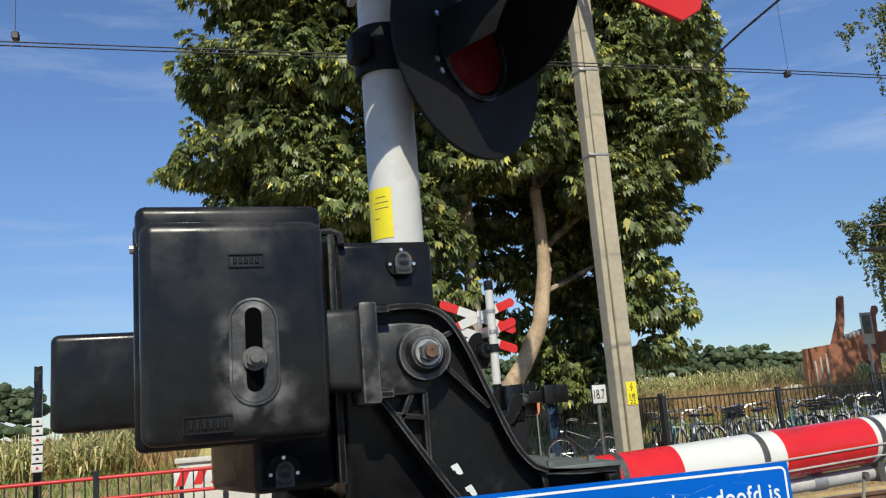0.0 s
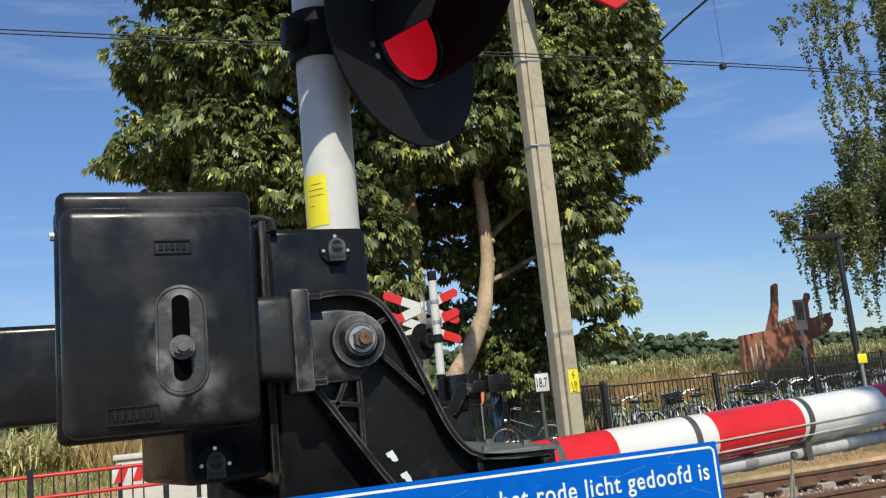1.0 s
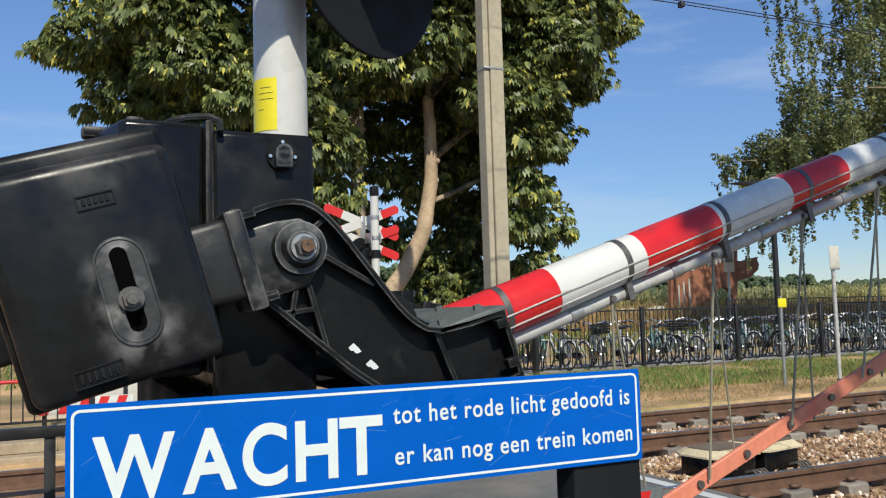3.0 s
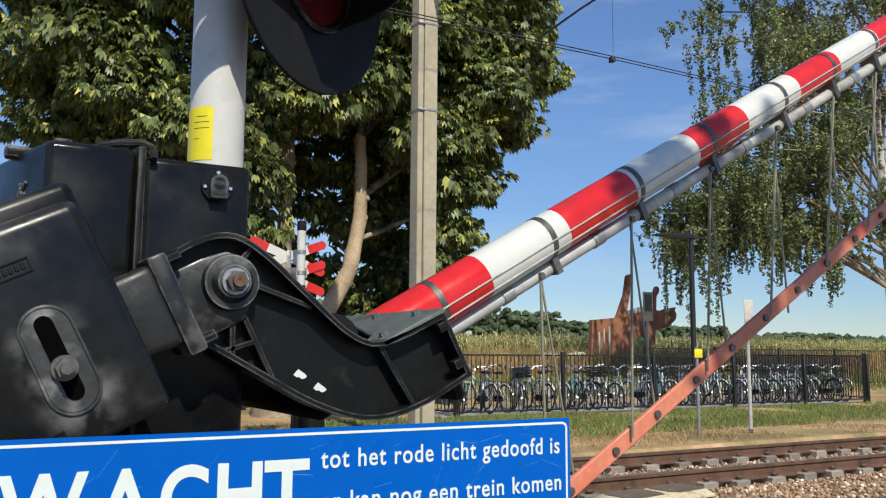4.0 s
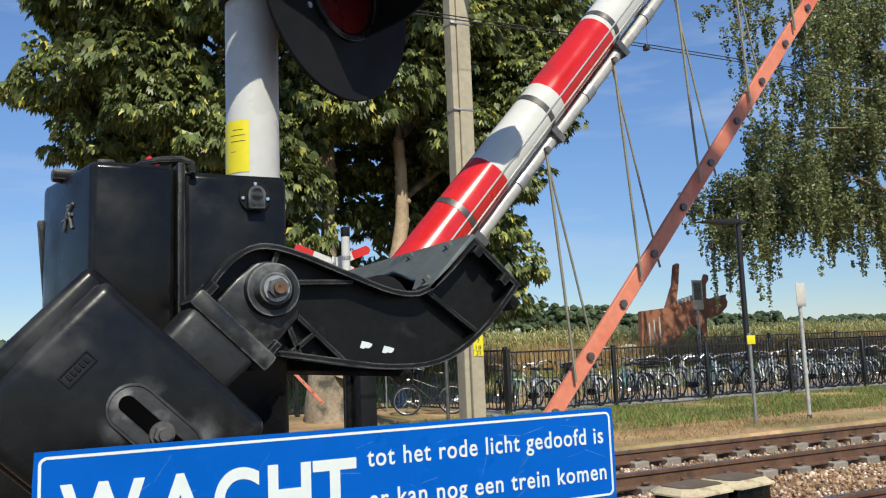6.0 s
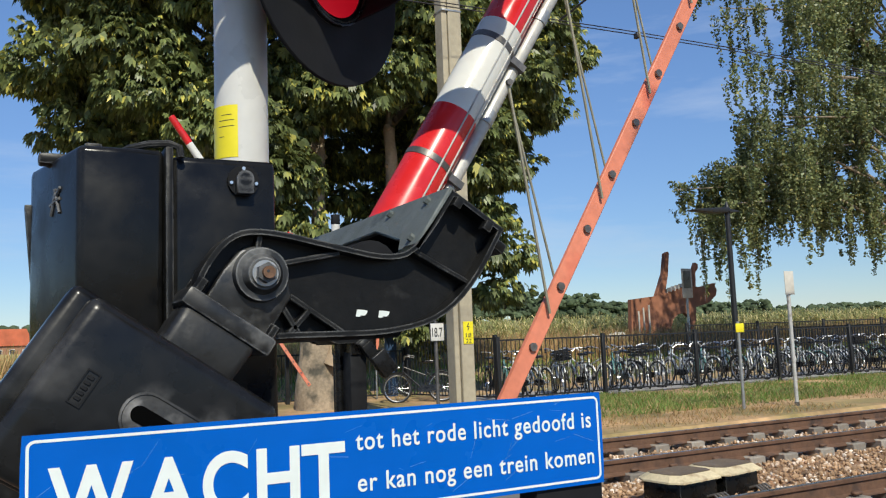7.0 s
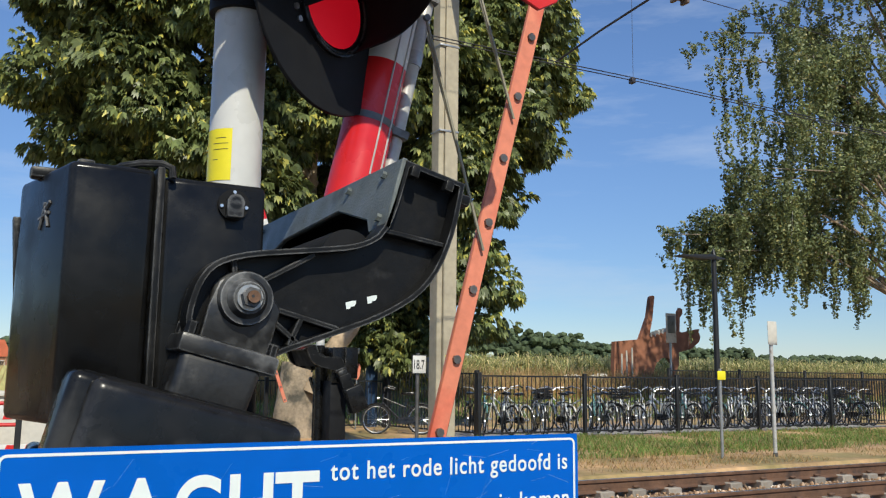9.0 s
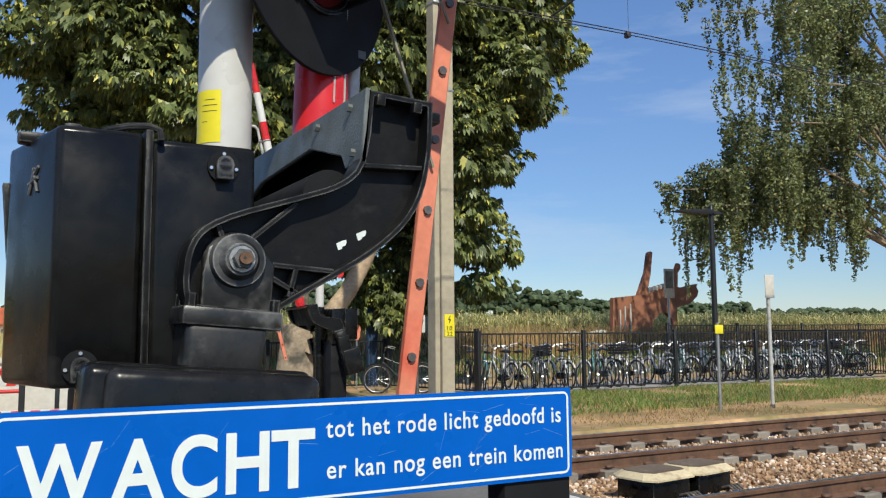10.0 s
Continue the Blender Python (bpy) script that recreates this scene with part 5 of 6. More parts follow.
def wires():
    def wire(pts, r, label):
        t = solo("catenary_wire", tube(pts, r, 5), M_WIRE, label, "wire", "overhead wires")
    for yy, z in ((-0.75, 4.97), (-0.70, 4.955)):
        wire([(-60, yy, z - 0.3), (-1.3, yy, z - 0.08), (7, yy, z + 0.02), (60, yy, z + 0.1)], 0.007, "dark contact wire over the far track")
    pts = [(-60 + 4 * i, -0.75, 6.3 + 1.9 * ((((-60 + 4 * i) - 6.1) / 60) ** 2 if abs(-60 + 4 * i - 6.1) < 60 else 1)) for i in range(31)]
    wire(pts, 0.006, "dark carrier wire above the contact wire")
    wire([(-60, 1.2, 8.0), (6.1, 1.2, 7.95), (60, 1.2, 8.05)], 0.006, "dark feeder wire high above the track")
    wire([(-60, -0.3, 8.15), (6.1, -0.3, 8.02), (60, -0.3, 8.2)], 0.006, "dark feeder wire high above the track")
    solo("wire_insulator", rod((6.1, -0.3, 7.86), (6.1, -0.3, 8.03), 0.03, seg=10), M_WIRE, "dark insulator under the feeder wire", "insulator")
    for x in (-1.3, 7.05, 13.5, 20):
        wire([(x, -0.75, 4.93), (x, -0.75, 6.3 + 1.9 * ((x - 6.1) / 60) ** 2 + 0.06)], 0.003, "thin vertical dropper wire")
        solo("wire_clamp", box(x - 0.03, x + 0.03, -0.77, -0.69, 4.92, 4.99, 0.008, 1), M_WIRE, "small dark clamp on the contact wire", "clamp", "wire clamps")


def fence_run(t, x0, y0, x1, y1, z0, z1, step=0.115, posts=None):
    """Black bar fence: posts, two rails and upright bars."""
    a, b = Vector((x0, y0, 0)), Vector((x1, y1, 0))
    ln = (b - a).length
    turn = math.degrees(math.atan2(y1 - y0, x1 - x0))
    at = pose(x0, y0, 0, 0, 0, turn)
    for z in (z1 - 0.03, z0 + 0.1):
        k = part("fence_rail", box(0, ln, -0.02, 0.02, z - 0.018, z + 0.018), M_FENCE, t)
        k.matrix_basis = at
    key = (round(z0, 2), round(z1, 2))
    if key not in BARS:
        BARS[key] = finish(box(-0.0075, 0.0075, -0.0075, 0.0075, z0 + 0.1, z1 - 0.04), "fence_bar", M_FENCE, 0)
    n = int(ln / step)
    for i in range(1, n):
        k = part("fence_bar", BARS[key], None, t)
        k.matrix_basis = at @ pose(ln * i / n, 0, 0)
    for s in posts or (0, ln):
        k = part("fence_post", box(-0.045, 0.045, -0.045, 0.045, z0 - 0.1, z1 + 0.05, 0.008, 1), M_FENCE, t)
        k.matrix_basis = at @ pose(s, 0, 0)


BARS = {}


def fences():
    lab = "black steel bar fence round the bicycle park"
    for i in range(5):
        t = thing("bar_fence", (0, 0, 0), lab, "fence", "bar fence panels")
        x = 10.0 + 2.94 * i
        fence_run(t, x, 7.9, x + 2.94, 7.9, -0.13, 1.27, posts=(0,) if i < 4 else (0, 2.94))
    t = thing("bar_fence", (0, 0, 0), lab, "fence", "bar fence panels")
    fence_run(t, 24.7, 8.0, 27.2, 14.5, -0.1, 1.3, 0.14)
    t = thing("bar_fence", (0, 0, 0), "black steel bar fence behind the bicycle park", "fence", "bar fence panels")
    fence_run(t, 20.6, 13.2, 34.0, 13.2, 0.1, 1.5, 0.15, (0, 3.3, 6.7, 10, 13.4))
    t = thing("bar_fence", (0, 0, 0), "low black steel bar fence by the tree", "fence", "bar fence panels")
    fence_run(t, 4.6, 11.2, 9.2, 11.2, -0.1, 1.1, 0.115, (0, 1.55, 3.1, 4.6))
    t = thing("bar_fence", (0, 0, 0), "black steel gate panel of the bicycle park", "fence", "bar fence panels")
    fence_run(t, 9.25, 11.1, 10.0, 8.0, -0.12, 1.32, 0.115)


def bicycle(frame_material, crate=False):
    """A city bicycle along +y, standing at the origin, with its parts."""
    t = thing("bicycle", (0, 0, 0), "parked city bicycle", "bicycle", "parked bicycles")
    r = 0.34

    def circle(y, z, rad, n=28):
        return [(0, y + rad * math.cos(2 * math.pi * i / n), z + rad * math.sin(2 * math.pi * i / n)) for i in range(n)]
    for y in (-0.53, 0.53):
        w = part("wheel", tube(circle(y, r, r - 0.012), 0.019, 6, closed=True), M_TYRE, t, "black rubber tyre on a steel rim")
        part("rim", tube(circle(y, r, r - 0.04), 0.011, 5, closed=True), M_CHROME, w)
        sp = bmesh.new()
        for i in range(14):
            a = 2 * math.pi * i / 14
            tube([(0.012 * (-1) ** i, y, r), (0, y + 0.3 * math.cos(a), r + 0.3 * math.sin(a))], 0.0022, 3, sp)
        rod((-0.035, y, r), (0.035, y, r), 0.02, seg=8, bm=sp)
        part("spokes", sp, M_CHROME, w)
        arc = [(0, y + 0.365 * math.cos(a), r + 0.365 * math.sin(a)) for a in (radians((20 if y < 0 else 40) + 125 * i / 12) for i in range(13))]
        part("mudguard", tube(arc, 0.02, 5), frame_material, t)
    fr = bmesh.new()
    for a, b, q in (((0, -0.08, 0.3), (0, -0.2, 0.82), 0.017), ((0, -0.08, 0.3), (0, 0.4, 0.74), 0.02), ((0, -0.17, 0.62), (0, 0.38, 0.84), 0.017), ((0, 0.4, 0.7), (0, 0.36, 0.95), 0.02),
                    ((0.05, -0.53, r), (0.03, -0.18, 0.7), 0.009), ((-0.05, -0.53, r), (-0.03, -0.18, 0.7), 0.009), ((0.05, -0.53, r), (0.03, -0.08, 0.3), 0.011), ((-0.05, -0.53, r), (-0.03, -0.08, 0.3), 0.011),
                    ((0.05, 0.53, r), (0.04, 0.41, 0.7), 0.012), ((-0.05, 0.53, r), (-0.04, 0.41, 0.7), 0.012)):
        rod(a, b, q, seg=8, bm=fr)
    part("frame", fr, frame_material, t)
    part("chain_case", prism(rounded([(-0.5, 0.27), (0.05, 0.22), (0.05, 0.4), (-0.5, 0.41)], 2), 0.03, 0.055), M_BIKEBLACK, t).matrix_basis = pose(0, 0, 0, 0, 0, 90)
    part("saddle", prism(rounded([(-0.36, 0.9), (-0.36, 0.99), (-0.05, 0.96), (-0.02, 0.93)], 2), -0.08, 0.08, 0.02), M_BIKEBLACK, t).matrix_basis = pose(0, 0, 0, 0, 0, 90)
    part("handlebar", tube([(-0.29, 0.12, 1.06), (-0.27, 0.26, 1.1), (-0.1, 0.34, 1.08), (0, 0.35, 1.0), (0.1, 0.34, 1.08), (0.27, 0.26, 1.1), (0.29, 0.12, 1.06)], 0.012, 6), M_CHROME, t)
    for s in (-1, 1):
        part("grip", rod((s * 0.288, 0.1, 1.055), (s * 0.28, 0.21, 1.085), 0.018, seg=8), M_BIKEBLACK, t)
        part("pedal", box(s * 0.09 - 0.03, s * 0.09 + 0.05 * s, -0.12 + 0.1 * s, -0.04 + 0.1 * s, 0.28 - 0.1 * s, 0.3 - 0.1 * s), M_BIKEBLACK, t)
    rack = bmesh.new()
    for a in (-0.06, 0.06):
        tube([(a, -0.2, 0.74), (a, -0.72, 0.74), (a * 0.9, -0.55, r)], 0.007, 5, rack)
    for y in (-0.3, -0.45, -0.6):
        tube([(-0.06, y, 0.745), (0.06, y, 0.745)], 0.006, 5, rack)
    part("luggage_rack", rack, M_BIKEBLACK, t)
    part("stand", tube([(0.04, -0.3, 0.28), (0.12, -0.34, 0.0)], 0.009, 5), M_CHROME, t)
    part("headlamp", rod((0, 0.46, 0.83), (0, 0.52, 0.83), 0.03, 0.035, 10), M_CHROME, t)
    if crate:
        c = part("crate", box(-0.2, 0.2, 0.42, 0.72, 0.84, 0.85), M_BIKEBLACK, t, "black slatted crate on the front carrier")
        long_slat = finish(box(-0.2, 0.2, -0.006, 0.006, -0.02, 0.02), "crate_slat", M_BIKEBLACK, 0)
        side_slat = finish(box(-0.006, 0.006, 0.43, 0.71, -0.02, 0.02), "crate_slat", M_BIKEBLACK, 0)
        for z in (0.872, 0.935, 1.0, 1.065):
            for y in (0.424, 0.716):
                part("crate_slat", long_slat, None, c).matrix_basis = pose(0, y, z)
            for x in (-0.194, 0.194):
                part("crate_slat", side_slat, None, c).matrix_basis = pose(x, 0, z)
    return t


def bikes():
    solo("bicycle_park_paving", prism([(9.6, 8.0), (24.6, 8.0), (24.6, 11.4), (9.6, 11.4)], -0.3, -0.125, axis="z"), M_PAVING, "pale grey paving of the bicycle park", "pavement", kind="structure")
    kinds = [bicycle(M_BIKEBLACK), bicycle(M_BIKESILVER), bicycle(M_BIKETEAL), bicycle(M_BIKEBLACK, True)]
    labels = ("black city bicycle parked by the fence", "silver city bicycle parked by the fence", "teal city bicycle parked by the fence", "black city bicycle with a front crate parked by the fence")
    for k, lab in zip(kinds, labels):
        tagged(k, lab)
    order = "02111131112131111121101211110112111131021"
    used = set()
    x = 10.45
    for i, c in enumerate(order):
        k = int(c)
        m = pose(x, 8.95 + 0.22 * math.sin(i * 2.3), -0.12, 2 * math.sin(i * 1.9), 7 * math.sin(i * 1.3), (0 if i % 3 else 180) + 16 * math.sin(i * 3.7) - 18)
        if k in used:
            copy_thing(kinds[k], m)
        else:
            kinds[k].matrix_basis = m
            used.add(k)
        x += 0.35 + 0.08 * math.sin(i * 5.1)
    copy_thing(kinds[0], pose(8.9, 9.7, -0.14, 0, 5, 66))


def posts():
    t = thing("marker_post", (12.06, 2.78, -0.17), "thin grey post with a yellow tag", "post")
    part("pole", rod((0, 0, -0.1), (0, 0, 1.6), 0.03, seg=12), M_STEEL, t)
    part("tag", box(-0.1, 0.1, -0.045, -0.03, 1.4, 1.56, 0.004), M_YELLOW, t, "bright yellow tag")
    t = thing("white_sign_post", (13.2, 2.58, -0.25), "pale post with a small white sign seen edge on", "sign")
    part("pole", rod((0, 0, -0.1), (0, 0, 2.5), 0.036, seg=12), M_PIPE, t)
    part("foot", rod((0, 0, -0.05), (0, 0, 0.16), 0.045, seg=12), M_DARKSTEEL, t)
    part("plate", box(-0.12, 0.12, -0.05, -0.036, 2.14, 2.58, 0.006), M_CREAM, t, "weathered white plate")
    t = thing("lamp_post", (18.1, 8.65, -0.1), "black street lamp post with a flat head on both sides", "lamp post")
    part("pole", rod((0, 0, -0.1), (0, 0, 4.75), 0.085, 0.07, 16), M_FENCE, t)
    part("cap", rod((0, 0, 4.75), (0, 0, 4.95), 0.075, 0.02, 16), M_FENCE, t)
    head = prism(rounded([(-1.4, 4.63), (-0.2, 4.6), (0, 4.66), (0, 4.76), (-0.3, 4.76), (-1.38, 4.67)], 1), -0.14, 0.14, 0.01)
    part("lamp_head", head, M_FENCE, t, "flat black lamp head")
    part("lamp_head", prism([(0, 4.62), (0.38, 4.66), (0.38, 4.69), (0, 4.74)], -0.1, 0.1, 0.008), M_FENCE, t)
    t = thing("hectometre_post", (5.79, 2.6, -0.17), "white kilometre sign with black figures on a post", "sign")
    part("pole", rod((0, 0.02, -0.1), (0, 0.02, 1.75), 0.028, seg=10), M_DARKSTEEL, t)
    p = part("plate", box(-0.115, 0.115, -0.03, -0.012, 1.45, 1.72, 0.008), M_SIGNWHITE, t)
    part("plate_rim", rim([(-0.118, 1.447), (0.118, 1.447), (0.118, 1.723), (-0.118, 1.723)], 0.01, -0.034, -0.01), M_INK, t)
    k = part("figure", text_mesh("figure", "18.7", 0.19, M_INK, 0.17, bold=0.002), None, p)
    k.matrix_basis = pose(-0.085, -0.032, 1.515)
    t = thing("trackside_cabinet", (6.62, 3.6, -0.17), "small grey cabinet on a post", "cabinet")
    part("case", box(-0.12, 0.16, -0.1, 0.1, 1.38, 1.72, 0.01), M_CLAMP, t)
    part("pole", rod((0, 0, -0.1), (0, 0, 1.4), 0.03, seg=10), M_DARKSTEEL, t)
    t = thing("navy_post", (8.95, 11.45, -0.15), "thick dark blue information post", "post")
    part("pillar", box(-0.13, 0.13, -0.1, 0.1, -0.1, 2.05, 0.02), M_BLUEPOST, t)
    t = thing("orange_marker", (8.35, 11.0, -0.12), "small orange marker on a thin post", "sign")
    part("pole", rod((0, 0, -0.1), (0, 0, 1.95), 0.02, seg=8), M_STEEL, t)
    part("plate", prism(rounded([(-0.09, 1.25), (0.06, 1.22), (0.1, 1.6), (-0.04, 1.62)], 1), -0.03, -0.02), M_ORANGE, t)
    part("cap", box(-0.06, 0.06, -0.03, 0.03, 1.85, 2.0, 0.01), M_SIGNWHITE, t)
    # way-mark post on the other side of the tracks
    t = thing("waymark_post", (-1.9, 5.0, -0.15), "walking-route post with small white label tiles and a dark top", "post")
    part("pole", box(-0.055, 0.055, -0.04, 0.04, -0.1, 2.6, 0.01), M_BLACK, t)
    for i in range(6):
        k = part("label_tile", box(-0.075, 0.075, -0.056, -0.042, 1.1 + 0.13 * i, 1.21 + 0.13 * i, 0.006, 1), M_SIGNWHITE, t, "small white label tile")
        part("label_mark", prism([(-0.02, 1.14 + 0.13 * i), (0.025, 1.14 + 0.13 * i), (0.02, 1.17 + 0.13 * i), (-0.01, 1.18 + 0.13 * i)], -0.0585, -0.0562), M_INK if i % 3 else M_SIGNRED, k, "", 0)


def sculpture():
    t = thing("steel_sculpture", (25.5, 22, 0.3), "rust-brown weathering-steel sculpture like a ship with two fins", "sculpture")
    out = [(-0.12, 0), (0.02, 2.5), (1.5, 2.64), (3.1, 3.04), (3.75, 3.1), (4.2, 3.04), (5.26, 3.25), (5.18, 3.1), (5.3, 2.9), (5.22, 2.65), (4.75, 2.3), (3.9, 2.1), (3.85, 1.5), (3.55, 0.9), (3.5, 1.6),
           (3.2, 1.84), (2.8, 1.8), (2.45, 1.55), (2.3, 1.2), (2.25, 0)]
    part("hull", prism(out, -0.12, 0.12), M_CORTEN, t, "rust-brown steel hull plate", 0)
    part("fin", prism([(1.5, 2.6), (2.05, 2.7), (2.3, 3.6), (2.46, 4.66), (2.36, 4.72), (2.2, 4.62), (2.02, 3.7)], -0.1, 0.1), M_CORTEN, t, "tall leaning steel fin", 0)
    part("fin", prism([(3.9, 3.0), (3.98, 3.0), (4.02, 3.75), (4.2, 3.95), (4.2, 4.15), (4.06, 4.22), (3.95, 4.0), (3.92, 3.75)], -0.1, 0.1), M_CORTEN, t, "small steel fin with a rounded head", 0)
    for i in range(5):
        x = 2.15 + 0.24 * i
        part("tooth", box(x, x + 0.07, -0.13, 0.13, 2.76 + 0.06 * i, 2.98 + 0.06 * i), M_CREAM, t, "pale peg on the hull's edge")
    for x, h in ((0.0, 1.95), (0.28, 2.1), (0.6, 2.22)):
        part("stake", rod((x, -0.6, 0), (x, -0.6, h), 0.04, seg=6), M_CREAM, t)
    t = thing("info_board", (24.74, 17.5, 0.25), "grey information board on a post", "sign")
    part("pole", rod((0, 0, -0.2), (0, 0, 2.9), 0.05, seg=10), M_STEEL, t)
    part("board", box(-0.28, 0.27, -0.07, -0.05, 2.36, 3.55, 0.01), M_PIPE, t)
    part("picture", box(-0.2, 0.19, -0.08, -0.072, 2.75, 3.45, 0.004), M_CLAMP, t)
    for i, (x, y, s) in enumerate(((24.3, 21.5, 0.34), (23.2, 22.0, 0.28), (23.7, 22.6, 0.24))):
        bm = bmesh.new()
        bmesh.ops.create_icosphere(bm, subdivisions=3, radius=1)
        for v in bm.verts:
            v.co = Vector((v.co.x * s * 1.6, v.co.y * s, v.co.z * s * 0.6)) * (1 + 0.25 * noise.noise(v.co * 1.8 + Vector((i * 7, 0, 0))))
        turned(bm, pose(x, y, 1.15))
        solo("boulder", bm, M_CREAM, "pale rough boulder in the grass", "boulder", "boulders")


def left_side():
    # low kerb of concrete blocks beside the far track
    for row, (y, z0, z1) in enumerate(((1.72, -0.32, -0.1), (1.95, -0.1, 0.02))):
        me = finish(box(-0.49, 0.49, -0.16, 0.16, z0, z1, 0.012, 1), "kerb_block", M_KERB)
        for i in range(14):
            ob = tagged(new("kerb_block", me), "tan concrete kerb block beside the track", "kerb", "kerb blocks")
            ob.matrix_basis = pose(0.1 - i * 1.0 - 0.4 * row, y, 0, 0, 0, 0.6 * math.sin(i * 3))
    t = thing("red_railing", (0, 3.2, 0), "black bar railing with two red rails", "railing")
    for z in (0.86, 0.6):
        part("red_rail", rod((-9, 0, z), (0.6, 0, z), 0.024, seg=10), M_REDRAIL, t, "red round rail")
    part("low_rail", box(-9, 0.6, -0.015, 0.015, 0.08, 0.11), M_FENCE, t)
    bar = finish(box(-0.009, 0.009, -0.009, 0.009, 0.1, 0.88), "railing_bar", M_FENCE, 0)
    for i in range(72):
        part("railing_bar", bar, None, t).matrix_basis = pose(-8.9 + 0.13 * i, 0, 0)
    for x in (-8.9, -6.9, -4.9, -2.95, -0.97, 0.6):
        part("railing_post", box(x - 0.035, x + 0.035, -0.035, 0.035, -0.2, 0.95, 0.006, 1), M_FENCE, t)
    for y, x0, x1 in ((4.4, -0.05, 1.2),):
        t = thing("hazard_barrier", (0, y, 0), "red and white striped hazard barrier boards", "barrier")
        for z in (0.05, 0.6):
            b = part("board", box(x0, x1, -0.02, 0.02, z, z + 0.22, 0.004), M_SIGNWHITE, t, "white board with red slanting stripes")
            for i in range(5):
                x = x0 + 0.02 + 0.24 * i
                part("red_stripe", prism([(x, z + 0.005), (x + 0.12, z + 0.005), (x + 0.2, z + 0.215), (x + 0.08, z + 0.215)], -0.0245, -0.0215), M_SIGNRED, b, "", 0)
        for x in (x0 + 0.1, x1 - 0.1):
            part("leg", box(x - 0.03, x + 0.03, 0.022, 0.07, -0.2, 0.85, 0.004), M_FENCE, t)
    t = thing("cream_parapet", (0, 6.2, 0), "low cream concrete parapet beyond the railing", "parapet")
    part("slab", box(0.0, 3.4, -0.15, 0.15, -0.2, 0.86, 0.02), M_CREAM, t)
    part("coping", box(-0.05, 3.45, -0.2, 0.2, 0.86, 0.94, 0.015), M_CREAM, t)
    # farmhouse beyond the maize
    h = thing("farmhouse", (2.5, 180, 0.3), "far farmhouse with a bright orange tiled roof", "house")
    part("wall", box(-3.4, 3.4, -4, 4, 0, 3.2), M_BRICK, h)
    part("roof", prism([(-3.8, 3.1), (3.8, 3.1), (2.4, 6.3), (-2.4, 6.3)], -4.4, 4.4), M_ROOF, h, "orange clay tiled roof", 0)
    for x in (-2.2, 0, 2.2):
        w = part("window", box(x - 0.5, x + 0.5, -4.06, -3.98, 1.1, 2.4), M_SIGNWHITE, h)
        part("pane", box(x - 0.4, x + 0.4, -4.09, -4.05, 1.2, 2.3), M_INK, w)


# ---------------------------------------------------------------- build
ground()
road()
track()
stones()
track_boxes()
left_side()
near_machine = barrier_post()
near_boom = barrier_arm()
far_machine = copy_thing(near_machine, pose(4.84, 4.16, 0.0) @ pose(0, 0, 0, 0, 0, 180) @ pose(-0.604, 6.58, 0))
tagged(far_machine, "black half-barrier drive housing on the far white crossing post")
far_boom = barrier_arm((3.78, 4.24))
tagged(far_boom[0], "red and white far half-barrier boom on black cast arms")
wait_sign()
hand_rail()
mast()
wires()
fences()
posts()
sculpture()
bikes()
chestnut()
roadside_tree()
birch()
far_woods()
maize()
grass("verge_grass", 80000, (6.2, 46), (3.4, 7.75), 0.15, M_GRASS, "patchy green grass on the verge", 0.6, 0.01, -0.2, 1.6)
grass("dry_verge_grass", 40000, (5, 46), (1.6, 7.8), 0.11, M_STRAW, "dry tan grass on the verge", 0.8, 0.008, -0.15, 1.6)
grass("tall_dry_weeds", 60000, (-20, 70), (16.5, 26.5), 1.2, M_STRAW, "tall dry grass and weeds before the maize", 0.35, 0.022)
grass("meadow_grass", 16000, (-16, 40), (11.5, 19), 0.35, M_GRASS, "green rough grass by the tree", 0.5, 0.02)

# flashing imitated by a turning disc: glowing face to the front, then away
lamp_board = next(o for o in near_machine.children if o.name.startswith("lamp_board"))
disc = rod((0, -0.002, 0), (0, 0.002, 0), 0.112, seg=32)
turn_disc = part("lamp_reflector", disc, M_LENS_DARK, lamp_board, "disc with a glowing and a dark face, turned to imitate flashing")
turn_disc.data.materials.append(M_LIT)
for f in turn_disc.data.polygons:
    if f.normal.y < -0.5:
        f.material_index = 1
SWING = [(0.0, -1.2), (1.6, -1.2), (2.0, 3.7), (2.5, 9.6), (2.7, 11.9), (3.2, 17.3), (3.8, 24.0), (4.0, 26.2), (4.5, 31.8), (5.0, 36.6), (5.5, 41.4), (6.0, 46.0), (6.5, 50.8), (7.0, 55.6),
         (7.5, 60.5), (8.0, 65.3), (8.5, 70.1), (9.0, 75.4), (9.5, 80.5), (10.0, 85.6)]


def hang(theta):
    """How far the skirt's rods have swung from square to the boom."""
    return float(np.interp(theta, [0, 10, 26, 36, 60, 76, 86], [0, 8, 22.8, 34.6, 49.4, 60, 69]))


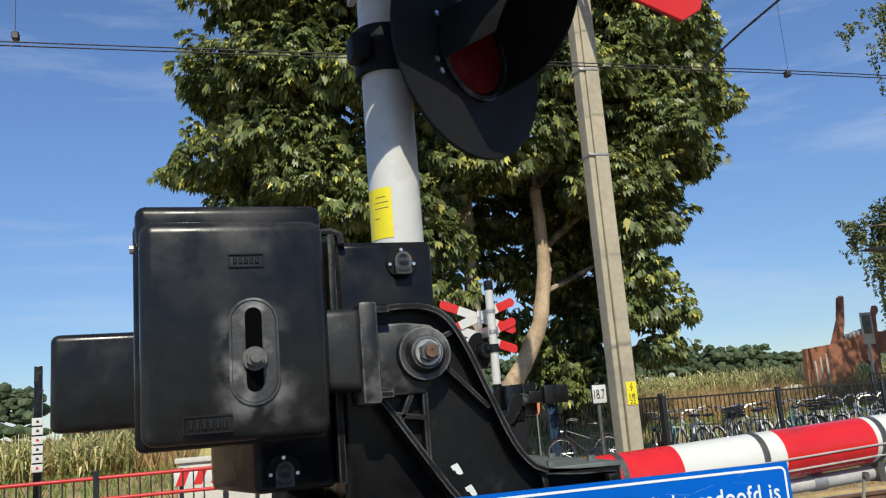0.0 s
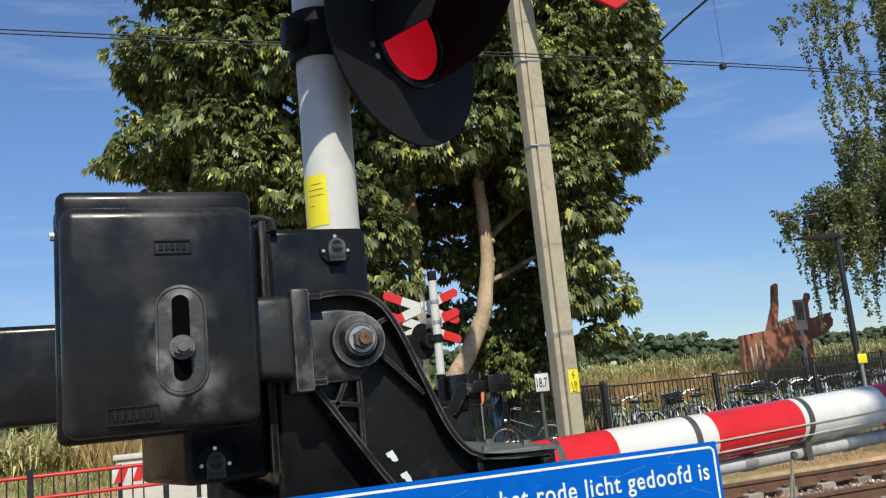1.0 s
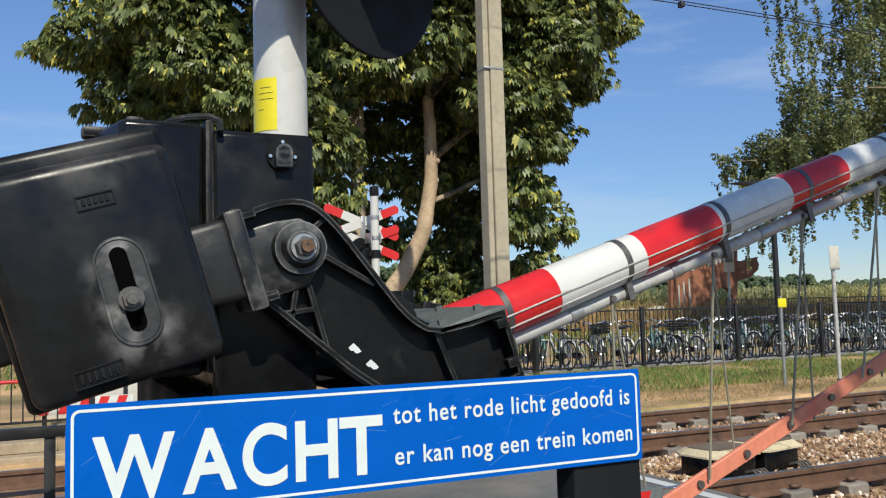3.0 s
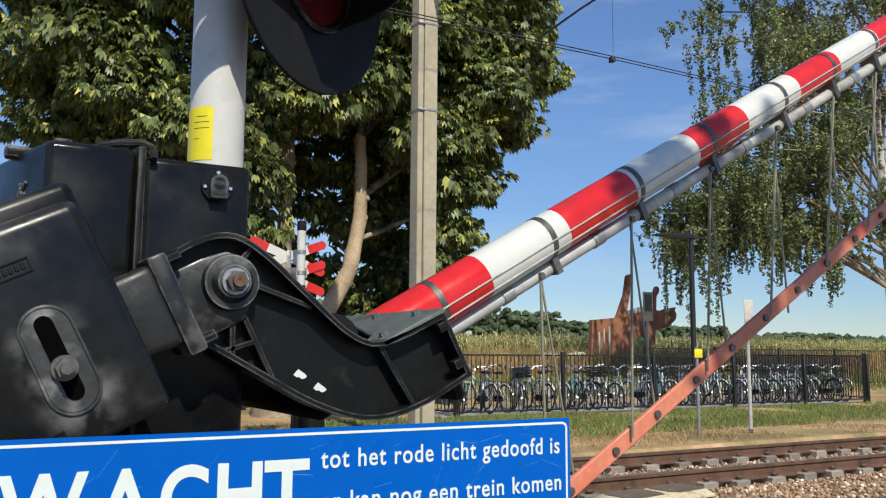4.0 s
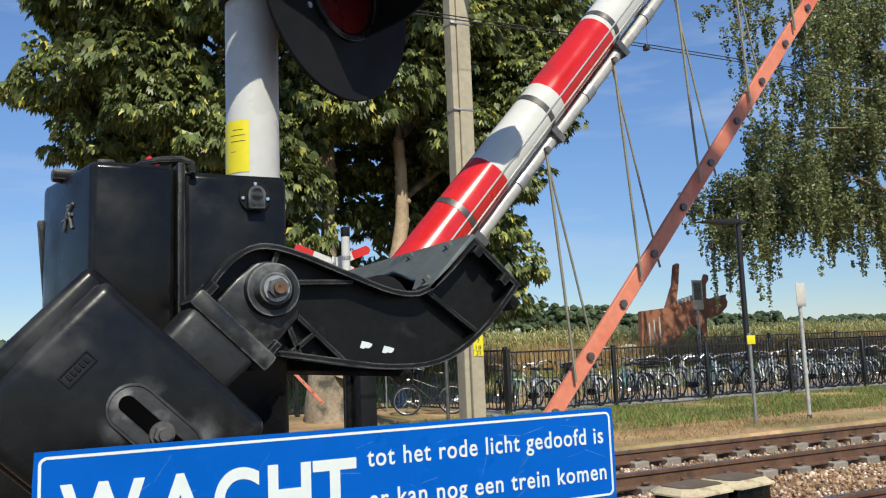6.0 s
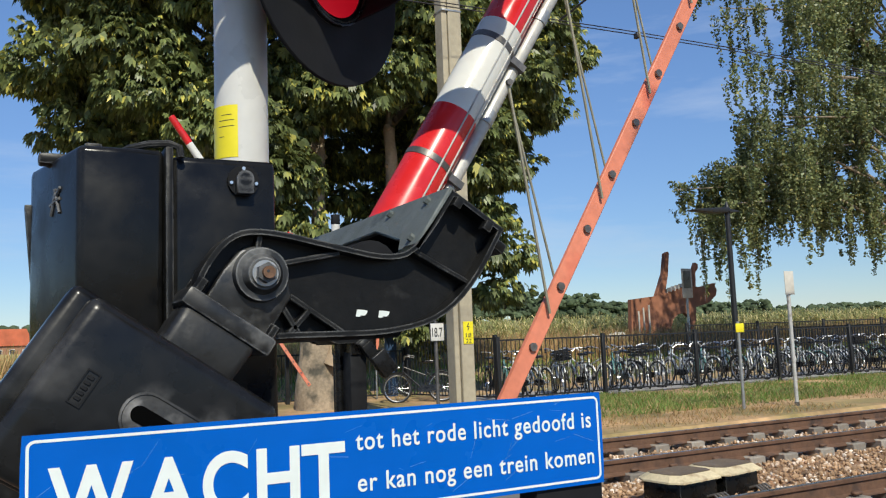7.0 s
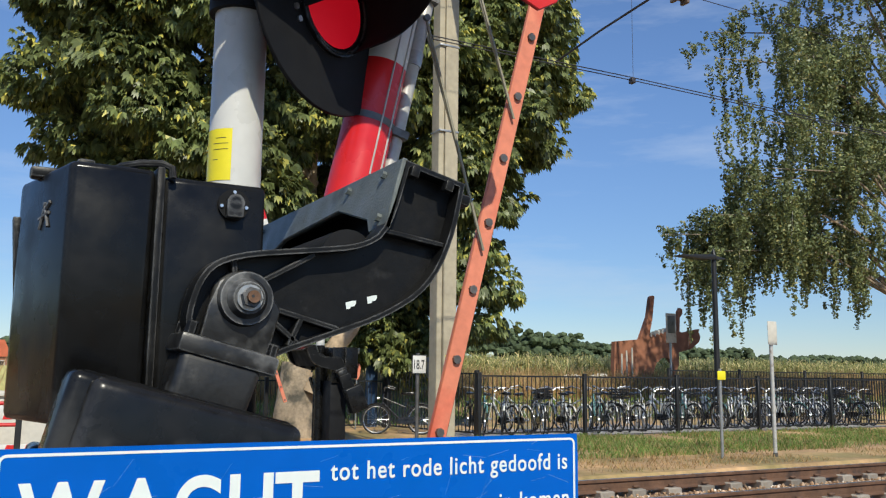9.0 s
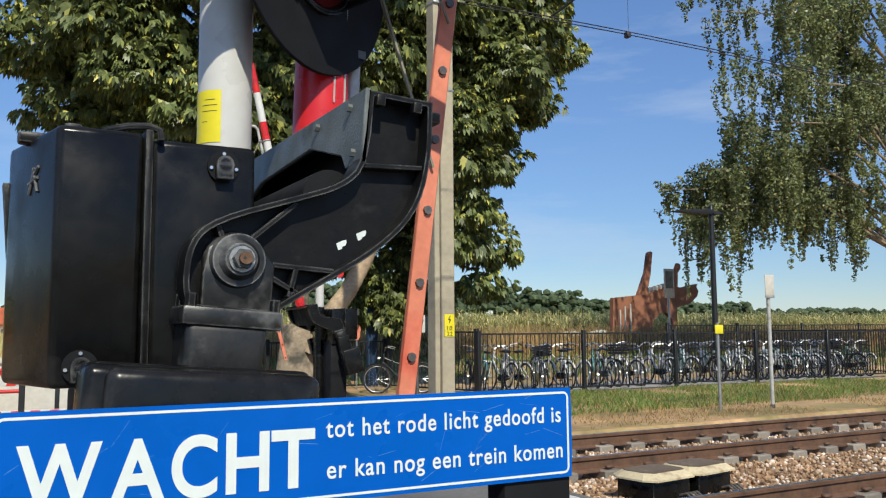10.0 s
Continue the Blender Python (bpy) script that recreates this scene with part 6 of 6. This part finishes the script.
def rail_slope(theta):
    """The skirt rail's fall against the boom, which slackens as the boom rises."""
    return float(np.interp(theta, [0, 10, 26, 36, 60, 76, 86], [0.1, 0.1, 0.08, 0.056, 0.042, 0.003, -0.05]))


def key_boom(made, base, ends=(0, 60.8, 70, 86.8)):
    """ends: the angles that this boom has reached when the first has 0, 60.8, 70 and 86.8 degrees."""
    arm, rail, rods = made
    turns = [(t, float(np.interp(a, [-1.2, 60.8, 70, 86.8], ends))) for t, a in SWING]
    walk(arm, [(t, base @ pose(0, 0, 0, 0, -a, 0)) for t, a in turns])
    rail_rows, rod_rows = [], {}
    for t, a in turns:
        s = radians(hang(a))
        dx, dz = -ROD * math.sin(s), -ROD * math.cos(s)
        x0 = 0.8
        rail_rows.append((t, pose(x0 + dx, BOOM_Y, pipe_z(x0) + dz, 0, -math.degrees(math.atan(rail_slope(a))), 0) @ pose(-x0, 0, 0)))
        for k, h, back in rods:
            lean = s
            for _ in range(6):
                gap = pipe_z(h) - ROD * math.cos(lean) - (pipe_z(x0) + dz + rail_slope(a) * (h - ROD * math.sin(lean) - x0 - dx))
                lean = min(1.35, max(0.0, lean - 0.8 * gap / (ROD * max(0.3, math.sin(lean)))))
            lean = math.degrees(lean) - back * float(np.interp(a, [40, 65], [10, 1]))
            rod_rows.setdefault(k.name, []).append((t, pose(h, BOOM_Y - 0.02 + 0.04 * back, pipe_z(h), 0, lean, 0)))
    walk(rail, rail_rows)
    for k, h, back in rods:
        walk(k, rod_rows[k.name])


def motions():
    key_boom(near_boom, pose(*PIVOT))
    key_boom(far_boom, pose(4.84, 4.16, 0.0) @ pose(0, 0, 0, 0, 0, 180) @ pose(-0.604, 6.58, 0) @ pose(*PIVOT), (0, 58.5, 65.5, 75.5))
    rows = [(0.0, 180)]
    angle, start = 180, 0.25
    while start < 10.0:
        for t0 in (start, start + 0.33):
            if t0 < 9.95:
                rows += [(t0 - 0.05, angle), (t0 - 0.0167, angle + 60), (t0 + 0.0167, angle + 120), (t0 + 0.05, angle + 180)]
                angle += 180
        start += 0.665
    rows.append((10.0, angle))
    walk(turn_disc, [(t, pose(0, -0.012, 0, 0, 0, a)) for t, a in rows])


motions()
